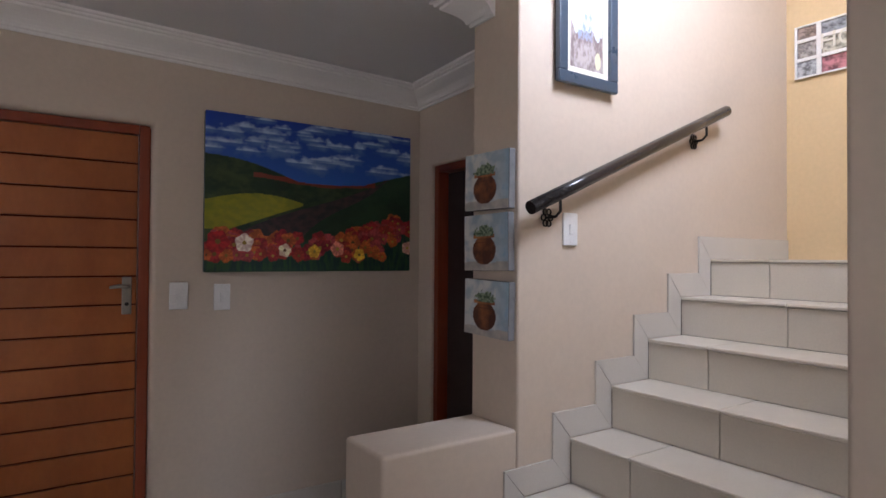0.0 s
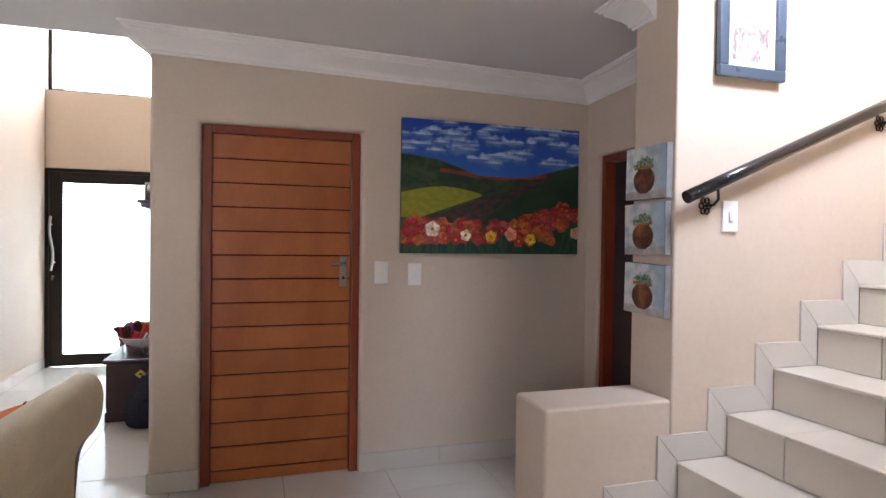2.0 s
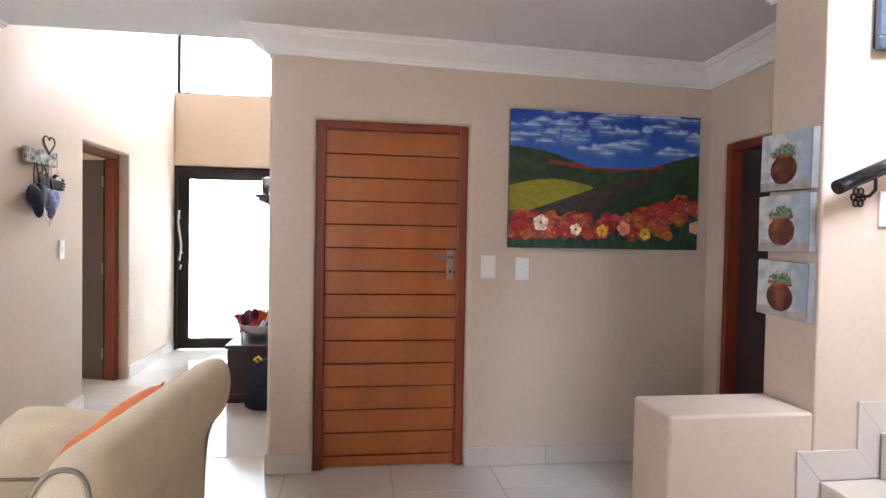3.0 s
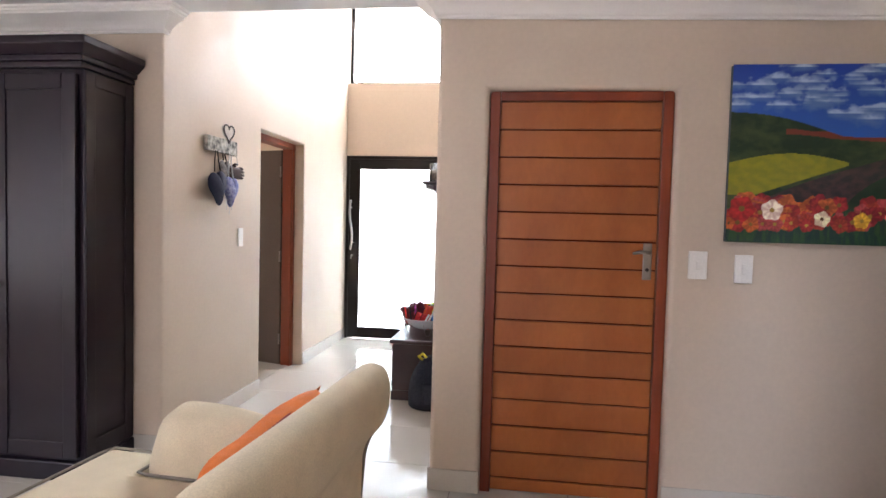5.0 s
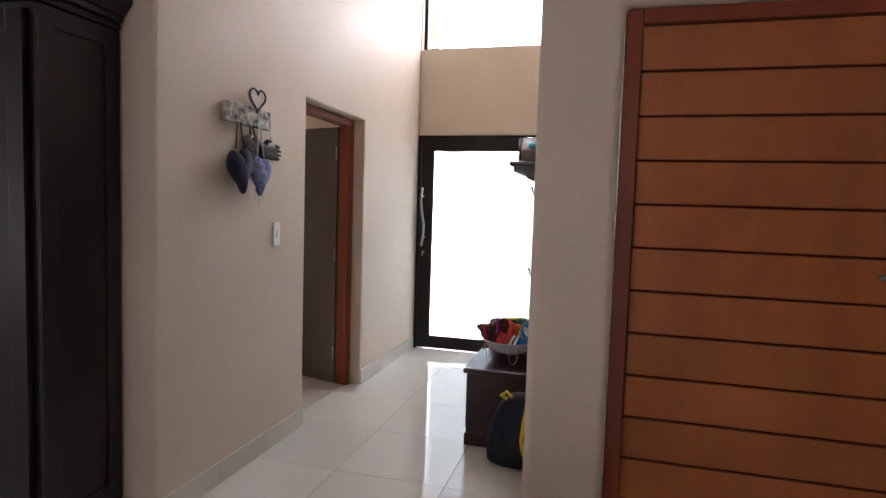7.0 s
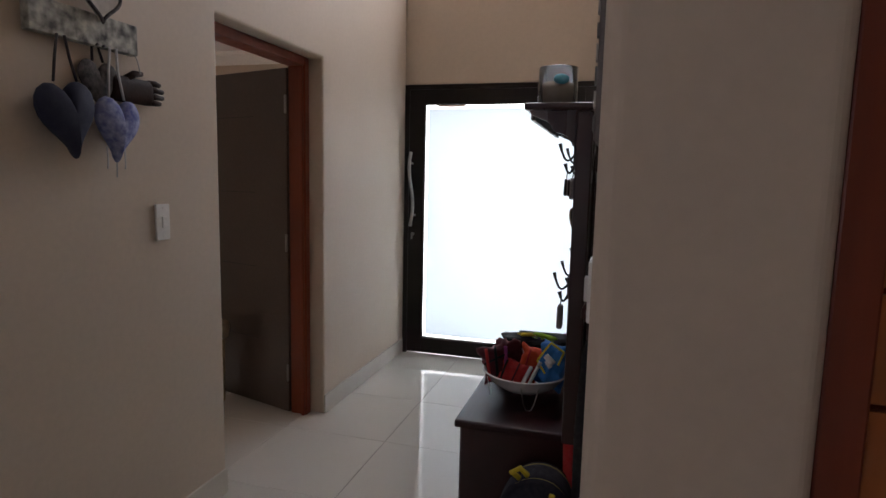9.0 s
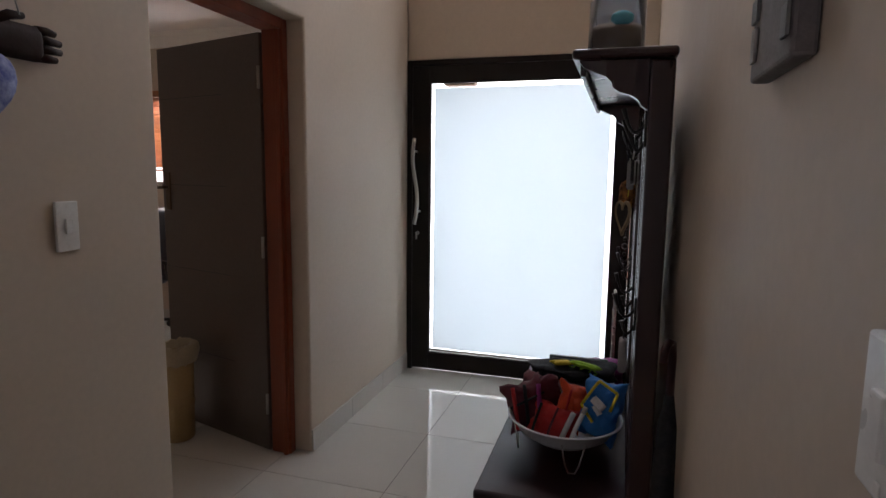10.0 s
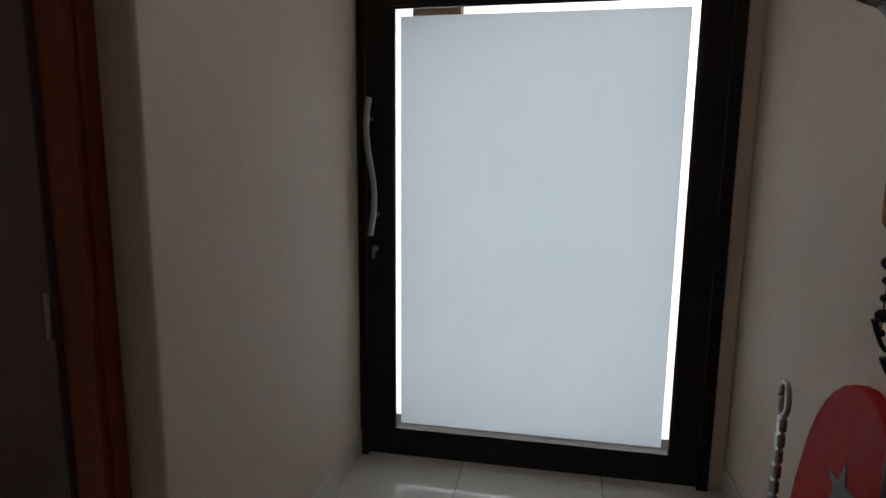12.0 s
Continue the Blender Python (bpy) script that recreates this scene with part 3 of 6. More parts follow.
# living room window behind the walker and the office window with its blind
window_2 = thing("window_2", (-2.55, SOUTH - 0.1, 0.4), "wide living room window with a bronze frame", "window", kind="structure")
for x0, x1, z0, z1 in ((-3.848, -3.80, 0.402, 2.298), (-1.30, -1.252, 0.402, 2.298), (-3.80, -1.30, 0.402, 0.45), (-3.80, -1.30, 2.25, 2.298), (-2.57, -2.53, 0.45, 2.25)):
    part("window_frame", boxed(x0, x1, SOUTH - 0.14, SOUTH - 0.09, z0, z1, bevel=0.002), ALU, window_2)
w = part("pane", boxed(-3.80, -1.30, SOUTH - 0.118, SOUTH - 0.112, 0.45, 2.25), GLASS, window_2)
w.visible_shadow = False
# an unseen side window, assumed so that the added west light has an opening
window_5 = thing("window_5", (WEST - 0.1, 0.9, 0.6), "assumed, unseen living room side window with a bronze frame", "window", kind="structure")
for y0, y1, z0, z1 in ((-0.148, -0.10, 0.602, 2.198), (1.90, 1.948, 0.602, 2.198), (-0.10, 1.90, 0.602, 0.65), (-0.10, 1.90, 2.15, 2.198)):
    part("window_frame", boxed(WEST - 0.14, WEST - 0.09, y0, y1, z0, z1, bevel=0.002), ALU, window_5)
w = part("pane", boxed(WEST - 0.118, WEST - 0.112, -0.10, 1.90, 0.65, 2.15), GLASS, window_5)
w.visible_shadow = False
window_3 = thing("window_3", (2.03, SY - 0.11, 3.02), "high stairwell window with a white frame", "window", kind="structure")
for x0, x1, z0, z1 in ((1.662, 1.70, 3.022, 4.168), (2.36, 2.398, 3.022, 4.168), (1.70, 2.36, 3.022, 3.06), (1.70, 2.36, 4.13, 4.168)):
    part("window_frame", boxed(x0, x1, SY - 0.19, SY - 0.16, z0, z1, bevel=0.002), WHITEFRAME, window_3)
w = part("pane", boxed(1.70, 2.36, SY - 0.178, SY - 0.173, 3.06, 4.13), GLASS, window_3)
w.visible_shadow = False
window_4 = thing("window_4", (-4.2, OFFICE_N + 0.1, 1.22), "office window with daylight under a half-drawn blind", "window", kind="structure")
for x0, x1, z0, z1 in ((-4.778, -4.74, 1.222, 1.978), (-3.54, -3.502, 1.222, 1.978), (-4.74, -3.54, 1.222, 1.26), (-4.74, -3.54, 1.94, 1.978)):
    part("window_frame", boxed(x0, x1, OFFICE_N + 0.09, OFFICE_N + 0.13, z0, z1, bevel=0.002), ALU, window_4)
blind_mat = wood("honey_blind_slat", (0.42, 0.18, 0.06), (0.28, 0.10, 0.03), 0.4, (8, 1, 1))
blind = thing("venetian_blind", (-4.2, OFFICE_N + 0.03, 2.0), "honey wood venetian blind hanging in the office window", "blind")
part("head_rail", boxed(-4.81, -3.47, OFFICE_N - 0.055, OFFICE_N - 0.004, 1.985, 2.04, bevel=0.004), blind_mat, blind)
for i in range(16):
    z = 1.965 - i * 0.037
    bm = boxed(-4.80, -3.49, -0.022, 0.022, -0.0015, 0.0015)
    bm.transform(Matrix.Translation((0, OFFICE_N - 0.03, z)) @ Matrix.Rotation(radians(62), 4, "X"))
    part("slat", bm, blind_mat, blind)
part("bottom_rail", boxed(-4.80, -3.49, OFFICE_N - 0.045, OFFICE_N - 0.015, 1.355, 1.372, bevel=0.003), blind_mat, blind)

# ---- passage: painting, canvases, switches ----
random.seed(4)
FLOWERS = []
for i in range(150):
    u = random.uniform(0.0, 1.0)
    lift = 0.20 * max(0, (u - 0.5) / 0.5) ** 1.3
    v = random.uniform(0.10, 0.235 + lift)
    FLOWERS.append((u, v, random.uniform(0.030, 0.062), random.choice(((0.30, 0.018, 0.02), (0.36, 0.035, 0.02), (0.44, 0.10, 0.02), (0.22, 0.012, 0.02), (0.34, 0.05, 0.05)))))
FLOWERS.sort(key=lambda q: -q[1])
PUFFS = [(random.uniform(0, 1), random.uniform(0.68, 0.99), random.uniform(0.050, 0.105), random.uniform(0.028, 0.056)) for i in range(46)]
PUFFS.sort(key=lambda q: q[1])
FLOWERS += [(0.055, 0.19, 0.075, (0.38, 0.012, 0.015)), (0.165, 0.185, 0.062, (0.85, 0.62, 0.52)), (0.345, 0.14, 0.046, (0.86, 0.66, 0.45)),
            (0.485, 0.135, 0.046, (0.80, 0.42, 0.03)), (0.60, 0.155, 0.054, (0.72, 0.24, 0.16)), (0.715, 0.115, 0.046, (0.82, 0.46, 0.04)), (0.985, 0.17, 0.05, (0.85, 0.42, 0.30))]


def landscape(u, v):
    n, f = fbm(u * 6, v * 6), fbm(u * 26, v * 26, 3.0)
    left = 0.735 - 0.30 * u + 0.025 * math.sin(u * 9) if u < 0.45 else 0.0
    right = 0.46 + 0.26 * ((u - 0.42) / 0.58) ** 0.85 if u > 0.42 else 0.0
    ridge = 0.615 + 0.02 * math.sin(u * 7 + 1)
    if v > max(left, right if u > 0.75 else 0, ridge):
        c = blend((0.030, 0.125, 0.50), (0.006, 0.045, 0.34), (v - 0.6) / 0.4)
        for cu, cv, cw, ch in PUFFS:
            du, dv = (u - cu) / cw, (v - cv) / ch
            d = math.hypot(du, dv) + 0.5 * f + 0.25 * n
            if d < 1:
                c = blend(c, (0.46, 0.58, 0.74) if dv > 0.10 else (0.10, 0.20, 0.46), (1 - d) * (1.5 if dv > 0.15 else 0.9))
        return c
    c = None
    path_x = 0.30 + (v - 0.25) * 1.35 + 0.03 * math.sin(v * 14)
    wide = 0.17 * max(0.05, 1 - (v - 0.2) / 0.46)
    if u < 0.43 and v < 0.45 + 0.055 * math.sin(u * 7.0) and v > 0.27 + 0.52 * max(0, u - 0.10):
        c = blend((0.30, 0.28, 0.012), (0.22, 0.23, 0.015), 0.5 + f)
    elif abs(u - path_x) < wide:
        c = blend((0.075, 0.040, 0.038), (0.032, 0.028, 0.028), 0.5 + 1.3 * f)
    elif u > path_x:
        c = blend((0.010, 0.032, 0.014), (0.024, 0.062, 0.024), 0.5 + n)
    else:
        c = blend((0.012, 0.036, 0.014), (0.050, 0.080, 0.026), 0.35 + n + 0.6 * f)
    if abs(v - ridge) < 0.018 + 0.01 * n and 0.2 < u < 0.8:
        c = blend(c, (0.30, 0.035, 0.02), 0.75)
    if v < 0.20 + 0.15 * max(0, (u - 0.5) / 0.5):
        c = blend((0.012, 0.045, 0.035), (0.03, 0.09, 0.03), 0.5 + 1.5 * fbm(u * 60, v * 10, 2.0))
    for fu, fv, fr, fc in FLOWERS:
        du, dv = (u - fu) * 1.49, v - fv
        d = math.hypot(du, dv)
        if d < fr * 1.2:
            a = math.atan2(dv, du)
            if d < fr * (0.92 + 0.08 * math.sin(5 * a + fu * 40)):
                c = blend(tuple(0.75 * k for k in fc), tuple(min(1, 1.5 * k) for k in fc), 0.4 + 0.3 * math.sin(9 * a + fv * 50) + 1.2 * f)
                if d < fr * 0.22:
                    c = blend((0.10, 0.05, 0.01), (0.55, 0.38, 0.05), fu * 3 % 1)
    return tuple(max(0.0, min(1.0, k)) for k in c)


P0, P1, PZ0, PZ1 = 0.907, 2.115, 1.322, 2.142
picture = thing("landscape_painting", (P0, D - 0.036, PZ0), "wide unframed painting of hills, blue sky and red poppies", "painting")
part("stretcher", boxed(P0 + 0.001, P1 - 0.001, D - 0.0345, D - 0.002, PZ0 + 0.001, PZ1 - 0.001, bevel=0.004), CANVAS, picture, "dark painted canvas edge")
painting("painted_face", P1 - P0, PZ1 - PZ0, landscape, 330, 222, PAINT, picture, lambda a, b: (a, 0.0, b))


def pot(seed):
    def fn(u, v):
        f = fbm(u * 5 + seed * 9, v * 5, seed)
        c = blend((0.36, 0.45, 0.52), (0.62, 0.64, 0.62), 0.5 + 1.3 * f + 0.5 * (0.5 - u))
        if u > 0.72:
            c = blend(c, (0.25, 0.42, 0.58), (u - 0.72) * 2 + 0.6 * f)
        if v < 0.14 + 0.02 * math.sin(u * 9):
            c = blend((0.34, 0.33, 0.32), (0.5, 0.47, 0.42), 0.5 + f)
        du, dv = (u - 0.47) / 0.265, (v - 0.36) / 0.26
        r = math.hypot(du, dv)
        if r < 1 and v < 0.60:
            c = blend((0.34, 0.115, 0.032), (0.075, 0.020, 0.010), 0.42 + 0.55 * abs(du + 0.18) + 0.45 * max(0.0, -dv) + 0.6 * f)
            if abs(v - 0.50) < 0.012:
                c = blend(c, (0.10, 0.02, 0.01), 0.6)
        if abs(u - 0.46) < 0.24 and 0.575 < v < 0.635:
            c = blend((0.48, 0.19, 0.06), (0.22, 0.06, 0.02), 0.5 + 1.4 * (u - 0.46) + f)
        g = math.hypot((u - 0.47) / 0.23, (v - 0.67) / 0.13) + 0.5 * fbm(u * 16, v * 16, seed + 4)
        if g < 0.95 and v > 0.60:
            c = blend((0.05, 0.10, 0.05), (0.28, 0.36, 0.24), 0.5 + 1.6 * fbm(u * 22, v * 22, seed + 1))
        return tuple(max(0.0, min(1.0, k)) for k in c)
    return fn


for k, (z0, z1, tilt) in enumerate(((1.596, 1.826, 0.6), (1.350, 1.576, -0.9), (1.094, 1.318, 1.4))):
    m = pose(PX - 0.036, 2.968, z0, tilt, 0, 0)
    pic = thing("pot_canvas", (0, 0, 0), "small square canvas of a succulent in a clay pot", "painting", "pot canvases on the pillar")
    pic.matrix_world = m
    PLACED[pic] = m
    part("stretcher", boxed(0.002, 0.0335, -0.276, 0, 0, z1 - z0, bevel=0.004), GREYEDGE, pic, "grey canvas edge", local=True)
    painting("painted_face", 0.274, z1 - z0 - 0.002, pot(k + 1.0), 70, 60, PAINT, pic, lambda a, b: (0.0, -0.001 - a, 0.001 + b))


def wall_switch(name, face, axis, side, u, z, label, rockers=1, w=0.078, h=0.128):
    """A plastic plate with its rockers and screw caps on a wall."""
    at = (face, u, z) if axis == "x" else (u, face, z)
    t = thing(name, at, label, "switch", "light switches")

    def slab(a0, a1, d0, d1, z0, z1, bevel):
        lo, hi = sorted((face + side * d0, face + side * d1))
        return boxed(lo, hi, u + a0, u + a1, z + z0, z + z1, bevel=bevel) if axis == "x" else boxed(u + a0, u + a1, lo, hi, z + z0, z + z1, bevel=bevel)
    part("plate", slab(-w / 2, w / 2, 0.0005, 0.011, -h / 2, h / 2, 0.003), SWITCH, t)
    for i in range(rockers):
        c = (i - (rockers - 1) / 2) * 0.026
        part("rocker", slab(-0.010, 0.010, 0.0108, 0.0175, c - 0.011 if rockers > 1 else -0.02, c + 0.011 if rockers > 1 else 0.02, 0.002), SWITCH, t)
    for s in (-1, 1):
        part("screw_cap", slab(-0.004, 0.004, 0.0108, 0.0125, s * h * 0.40 - 0.004, s * h * 0.40 + 0.004, 0.001), WHITEFRAME, t)
    return t


wall_switch("light_switch", D, "y", -1, 0.797, 1.205, "white plastic blank switch plate beside the slatted door", 1, 0.086, 0.134)
wall_switch("light_switch", D, "y", -1, 1.005, 1.193, "white plastic double rocker switch under the painting", 2, 0.082, 0.134)
wall_switch("light_switch", L, "x", 1, 5.214, 1.231, "white plastic light switch beside the office doorway", 1, 0.066, 0.132)
wall_switch("light_switch", PY0, "y", -1, 1.996, 1.522, "white plastic light switch below the handrail", 1, 0.080, 0.132)
wall_switch("light_switch", R, "x", -1, 4.405, 1.245, "white plastic switch plate on the hall wall", 1, 0.076, 0.098)

# ---- stairs: handrail, picture, collage ----
rail = thing("handrail", (1.70, PY0 - 0.066, 1.59), "round gunmetal handrail on scrolled iron wall brackets", "handrail")
bm = bmesh.new()
r0, r1 = Vector((1.722, PY0 - 0.066, 1.590)), Vector((3.045, PY0 - 0.066, 2.146))
tube(bm, [r0, r0.lerp(r1, 0.25), r0.lerp(r1, 0.5), r0.lerp(r1, 0.75), r1], 0.0265, 20)
part("rail", bm, RAILPAINT, rail)
for f in (0.11, 0.86):
    p = r0.lerp(r1, f)
    bm = bmesh.new()
    tube(bm, [p + Vector((0.01, 0, -0.02)), p + Vector((0.012, 0, -0.065)), p + Vector((0.008, 0.02, -0.085)), p + Vector((0, 0.062, -0.088))], 0.006, 8)
    br = part("bracket", bm, IRON, rail, "black iron bracket")
    bm = bmesh.new()
    for k in range(6):
        a = k * math.pi / 3
        c = p + Vector((0.019 * math.cos(a), 0.061, -0.088 + 0.026 * math.sin(a)))
        tube(bm, [c + Vector((0.012 * math.cos(b), 0, 0.012 * math.sin(b))) for b in (2 * math.pi * q / 8 for q in range(9))], 0.0035, 6)
    part("rosette", bm, IRON, br, "pierced iron rosette")


def still_life(u, v):
    f, g = fbm(u * 4, v * 4, 2.0), fbm(u * 15, v * 15, 5.0)
    c = blend((0.55, 0.62, 0.66), (0.80, 0.80, 0.76), 0.5 + f)
    if v < 0.42 + 0.12 * f:
        c = blend((0.20, 0.15, 0.14), (0.44, 0.38, 0.37), 0.5 + g + f)
    if 0.25 < u < 0.7 and 0.3 < v < 0.62 + 0.1 * f:
        c = blend(c, (0.26, 0.33, 0.50), 0.5 + g)
    if math.hypot(u - 0.86, v - 0.12) < 0.09:
        c = (0.66, 0.62, 0.40)
    return tuple(max(0.0, min(1.0, k)) for k in c)


q0, q1, qz0, qz1 = 1.900, 2.252, 2.106, 2.66
fp = thing("framed_picture", ((q0 + q1) / 2, PY0 - 0.03, qz0), "still life in a broad slate-blue frame with ivory mount", "picture")
part("backing", boxed(q0 + 0.01, q1 - 0.01, PY0 - 0.014, PY0 - 0.001, qz0 + 0.01, qz1 - 0.01), BLACKEDGE, fp)
b = 0.048
for x0, x1, z0, z1 in ((q0, q1, qz0, qz0 + b), (q0, q1, qz1 - b, qz1), (q0, q0 + b, qz0 + b, qz1 - b), (q1 - b, q1, qz0 + b, qz1 - b)):
    part("frame_bar", boxed(x0, x1, PY0 - 0.040, PY0 - 0.0145, z0, z1, bevel=0.005), BLUEFRAME, fp, "slate-blue moulding")
for x0, x1, z0, z1 in ((q0 + b, q1 - b, qz0 + b, qz0 + b + 0.028), (q0 + b, q1 - b, qz1 - b - 0.028, qz1 - b), (q0 + b, q0 + b + 0.028, qz0 + b + 0.028, qz1 - b - 0.028), (q1 - b - 0.028, q1 - b, qz0 + b + 0.028, qz1 - b - 0.028)):
    part("mount", boxed(x0, x1, PY0 - 0.024, PY0 - 0.0145, z0, z1, bevel=0.002), MATBOARD, fp)
X0, ZZ0 = q0 + b + 0.028, qz0 + b + 0.028
painting("painted_face", q1 - b - 0.028 - X0, qz1 - b - 0.028 - ZZ0, still_life, 60, 110, PAINT, fp,
         lambda a, c: (X0 + a - (q0 + q1) / 2, 0.0135, ZZ0 + c - qz0))

# the white collage frame on the landing wall, with four small prints and cut letters
cx = 3.798
collage = thing("collage_frame", (cx - 0.02, 2.55, 2.24), "white collage frame with small prints and cut-out letters", "picture")
cy1, cy0, cz0, cz1 = 2.622, 2.18, 2.435, 2.735
part("backing", boxed(cx - 0.010, cx - 0.001, cy0 + 0.004, cy1 - 0.004, cz0 + 0.004, cz1 - 0.004), GREYEDGE, collage)
ys, zs = (cy0, 2.340, 2.495, cy1), (cz0, 2.540, 2.648, cz1)
for y in ys:
    part("frame_bar", boxed(cx - 0.022, cx - 0.0105, y - (0.012 if y > cy0 else 0), y + (0.012 if y < cy1 else 0), cz0, cz1, bevel=0.002), WHITEFRAME, collage)
for z in zs:
    for a, c in zip(ys, ys[1:]):
        part("frame_bar", boxed(cx - 0.0215, cx - 0.0105, a + 0.0125, c - 0.0125, z - (0.010 if z > cz0 else 0), z + (0.010 if z < cz1 else 0), bevel=0.002), WHITEFRAME, collage)


def print_fn(seed, tint):
    def fn(u, v):
        f = fbm(u * 3 + seed, v * 3, seed) + 0.5 * fbm(u * 9, v * 9, seed + 3)
        return tuple(max(0.0, min(1.0, k)) for k in blend(tuple(0.25 * t for t in tint), tint, 0.55 + f))
    return fn


tints = ((0.5, 0.46, 0.44), (0.40, 0.40, 0.36), (0.62, 0.58, 0.52), (0.55, 0.22, 0.24), (0.62, 0.58, 0.45), (0.35, 0.36, 0.38), (0.5, 0.5, 0.5), (0.45, 0.4, 0.36), (0.4, 0.3, 0.25))
for i in range(3):
    for j in range(3):
        a, c = ys[i], zs[j]
        painting("small_print", ys[i + 1] - a - 0.025, zs[j + 1] - c - 0.02, print_fn(i * 3 + j + 1.0, tints[i * 3 + j]), 22, 22, PAINT, collage,
                 lambda p, q, a=a, c=c: (0.0092, a + 0.0125 + p - 2.55, c + 0.010 + q - 2.24))


def letters(text, size, m, mat, parent, depth=0.004):
    data = bpy.data.curves.new("cut_letters", "FONT")
    data.body, data.size, data.extrude, data.align_x, data.align_y = text, size, depth / 2, "LEFT", "BOTTOM"
    tmp = new("tmp", data)
    dg = bpy.context.evaluated_depsgraph_get()
    me = bpy.data.meshes.new_from_object(tmp.evaluated_get(dg))
    bpy.data.objects.remove(tmp)
    me.transform(PLACED[parent].inverted() @ m)
    me.materials.clear()
    me.materials.append(mat)
    ob = new("cut_letters", me)
    ob.parent = parent
    PLACED[ob] = PLACED[parent]
    return ob


letters("HO", 0.125, Matrix.Translation((cx - 0.023, 2.492, 2.548)) @ Matrix(((0, 0, -1, 0), (-1, 0, 0, 0), (0, 1, 0, 0), (0, 0, 0, 1))), MATBOARD, collage)

# ---- living room: wardrobe and armchair ----
WX1, WX0, WY = -2.22, -3.24, 3.890
wardrobe = thing("wardrobe", ((WX0 + WX1) / 2, 4.09, 0), "tall espresso-stained wooden wardrobe with a moulded cornice", "wardrobe")
part("body", boxed(WX0, WX1, WY + 0.022, W - 0.004, 0.10, 2.095, bevel=0.004), WARDROBE, wardrobe)
part("plinth", boxed(WX0 - 0.012, WX1 + 0.012, WY - 0.004, W - 0.004, 0.0, 0.10, bevel=0.008), WARDROBE, wardrobe)
for z0, z1, o in ((2.095, 2.125, 0.012), (2.125, 2.155, 0.028), (2.195, 2.235, 0.075)):
    part("cornice", boxed(WX0 - o, WX1 + o, WY - o, W - 0.006, z0, z1 - 0.0005, bevel=0.006), WARDROBE, wardrobe)
bm = bmesh.new()
lo = [bm.verts.new(p) for p in ((WX0 - 0.03, WY - 0.03, 2.155), (WX1 + 0.03, WY - 0.03, 2.155), (WX1 + 0.03, W - 0.006, 2.155), (WX0 - 0.03, W - 0.006, 2.155))]
hi = [bm.verts.new(p) for p in ((WX0 - 0.07, WY - 0.07, 2.1945), (WX1 + 0.07, WY - 0.07, 2.1945), (WX1 + 0.07, W - 0.006, 2.1945), (WX0 - 0.07, W - 0.006, 2.1945))]
bm.faces.new(lo[::-1])
bm.faces.new(hi)
for k in range(4):
    bm.faces.new((lo[k], lo[(k + 1) % 4], hi[(k + 1) % 4], hi[k]))
part("cornice", bm, WARDROBE, wardrobe, "flared cornice cove")
mid = -2.715
for x0, x1 in ((WX0 + 0.03, mid - 0.003), (mid + 0.003, WX1 - 0.03)):
    door = part("door", boxed(x0, x1, WY + 0.002, WY + 0.0215, 0.125, 2.068, bevel=0.003), WARDROBE, wardrobe, "panelled wardrobe door")
    for a0, a1, z0, z1 in ((x0, x0 + 0.075, 0.125, 2.068), (x1 - 0.075, x1, 0.125, 2.068), (x0 + 0.075, x1 - 0.075, 0.125, 0.205), (x0 + 0.075, x1 - 0.075, 1.988, 2.068)):
        part("door_rail", boxed(a0 + 0.0005, a1 - 0.0005, WY - 0.006, WY + 0.0018, z0 + 0.0005, z1 - 0.0005, bevel=0.003), WARDROBE, door)
    knob_x = mid - 0.035 if x0 < mid - 0.1 else mid + 0.035
    bm = bmesh.new()
    tube(bm, [(knob_x, WY - 0.006, 1.0), (knob_x, WY - 0.02, 1.0), (knob_x, WY - 0.03, 1.0), (knob_x, WY - 0.048, 1.0), (knob_x, WY - 0.055, 1.0)], [0.008, 0.008, 0.02, 0.022, 0.010], 14)
    part("knob", bm, BLACKEDGE, door, "round black knob", smooth=True)
for y0, y1, z0, z1 in ((WY + 0.024, WY + 0.09, 0.11, 2.085), (W - 0.08, W - 0.01, 0.11, 2.085), (WY + 0.09, W - 0.08, 0.11, 0.2), (WY + 0.09, W - 0.08, 2.018, 2.085)):
    part("side_rail", boxed(WX1 + 0.0005, WX1 + 0.007, y0, y1, z0, z1, bevel=0.002), WARDROBE, wardrobe)


def soft_loft(outline, y0, y1, r, steps=5):
    """An upholstered block: an outline (x, z) drawn from y0 to y1 with both ends rounded off by r."""
    cx, cz = sum(p[0] for p in outline) / len(outline), sum(p[1] for p in outline) / len(outline)
    bm, rings = bmesh.new(), []
    cuts = [(y0 + r * (1 - math.cos(a)), r * (1 - math.sin(a))) for a in (math.pi / 2 * k / steps for k in range(steps + 1))]
    cuts += [(y0 + (y1 - y0) * k / 8, 0.0) for k in range(1, 8)]
    cuts += [(y1 - (y - y0), s) for y, s in cuts[:steps + 1][::-1]]
    cuts = sorted(set(cuts))
    for y, inset in cuts:
        ring = []
        for x, z in outline:
            d = math.hypot(x - cx, z - cz)
            f = max(0.1, 1 - inset / d)
            ring.append(bm.verts.new((cx + (x - cx) * f, y, cz + (z - cz) * f)))
        rings.append(ring)
    n = len(outline)
    for a, b in zip(rings, rings[1:]):
        for k in range(n):
            bm.faces.new((a[k], a[(k + 1) % n], b[(k + 1) % n], b[k]))
    bm.faces.new(rings[0])
    bm.faces.new(rings[-1][::-1])
    return bm


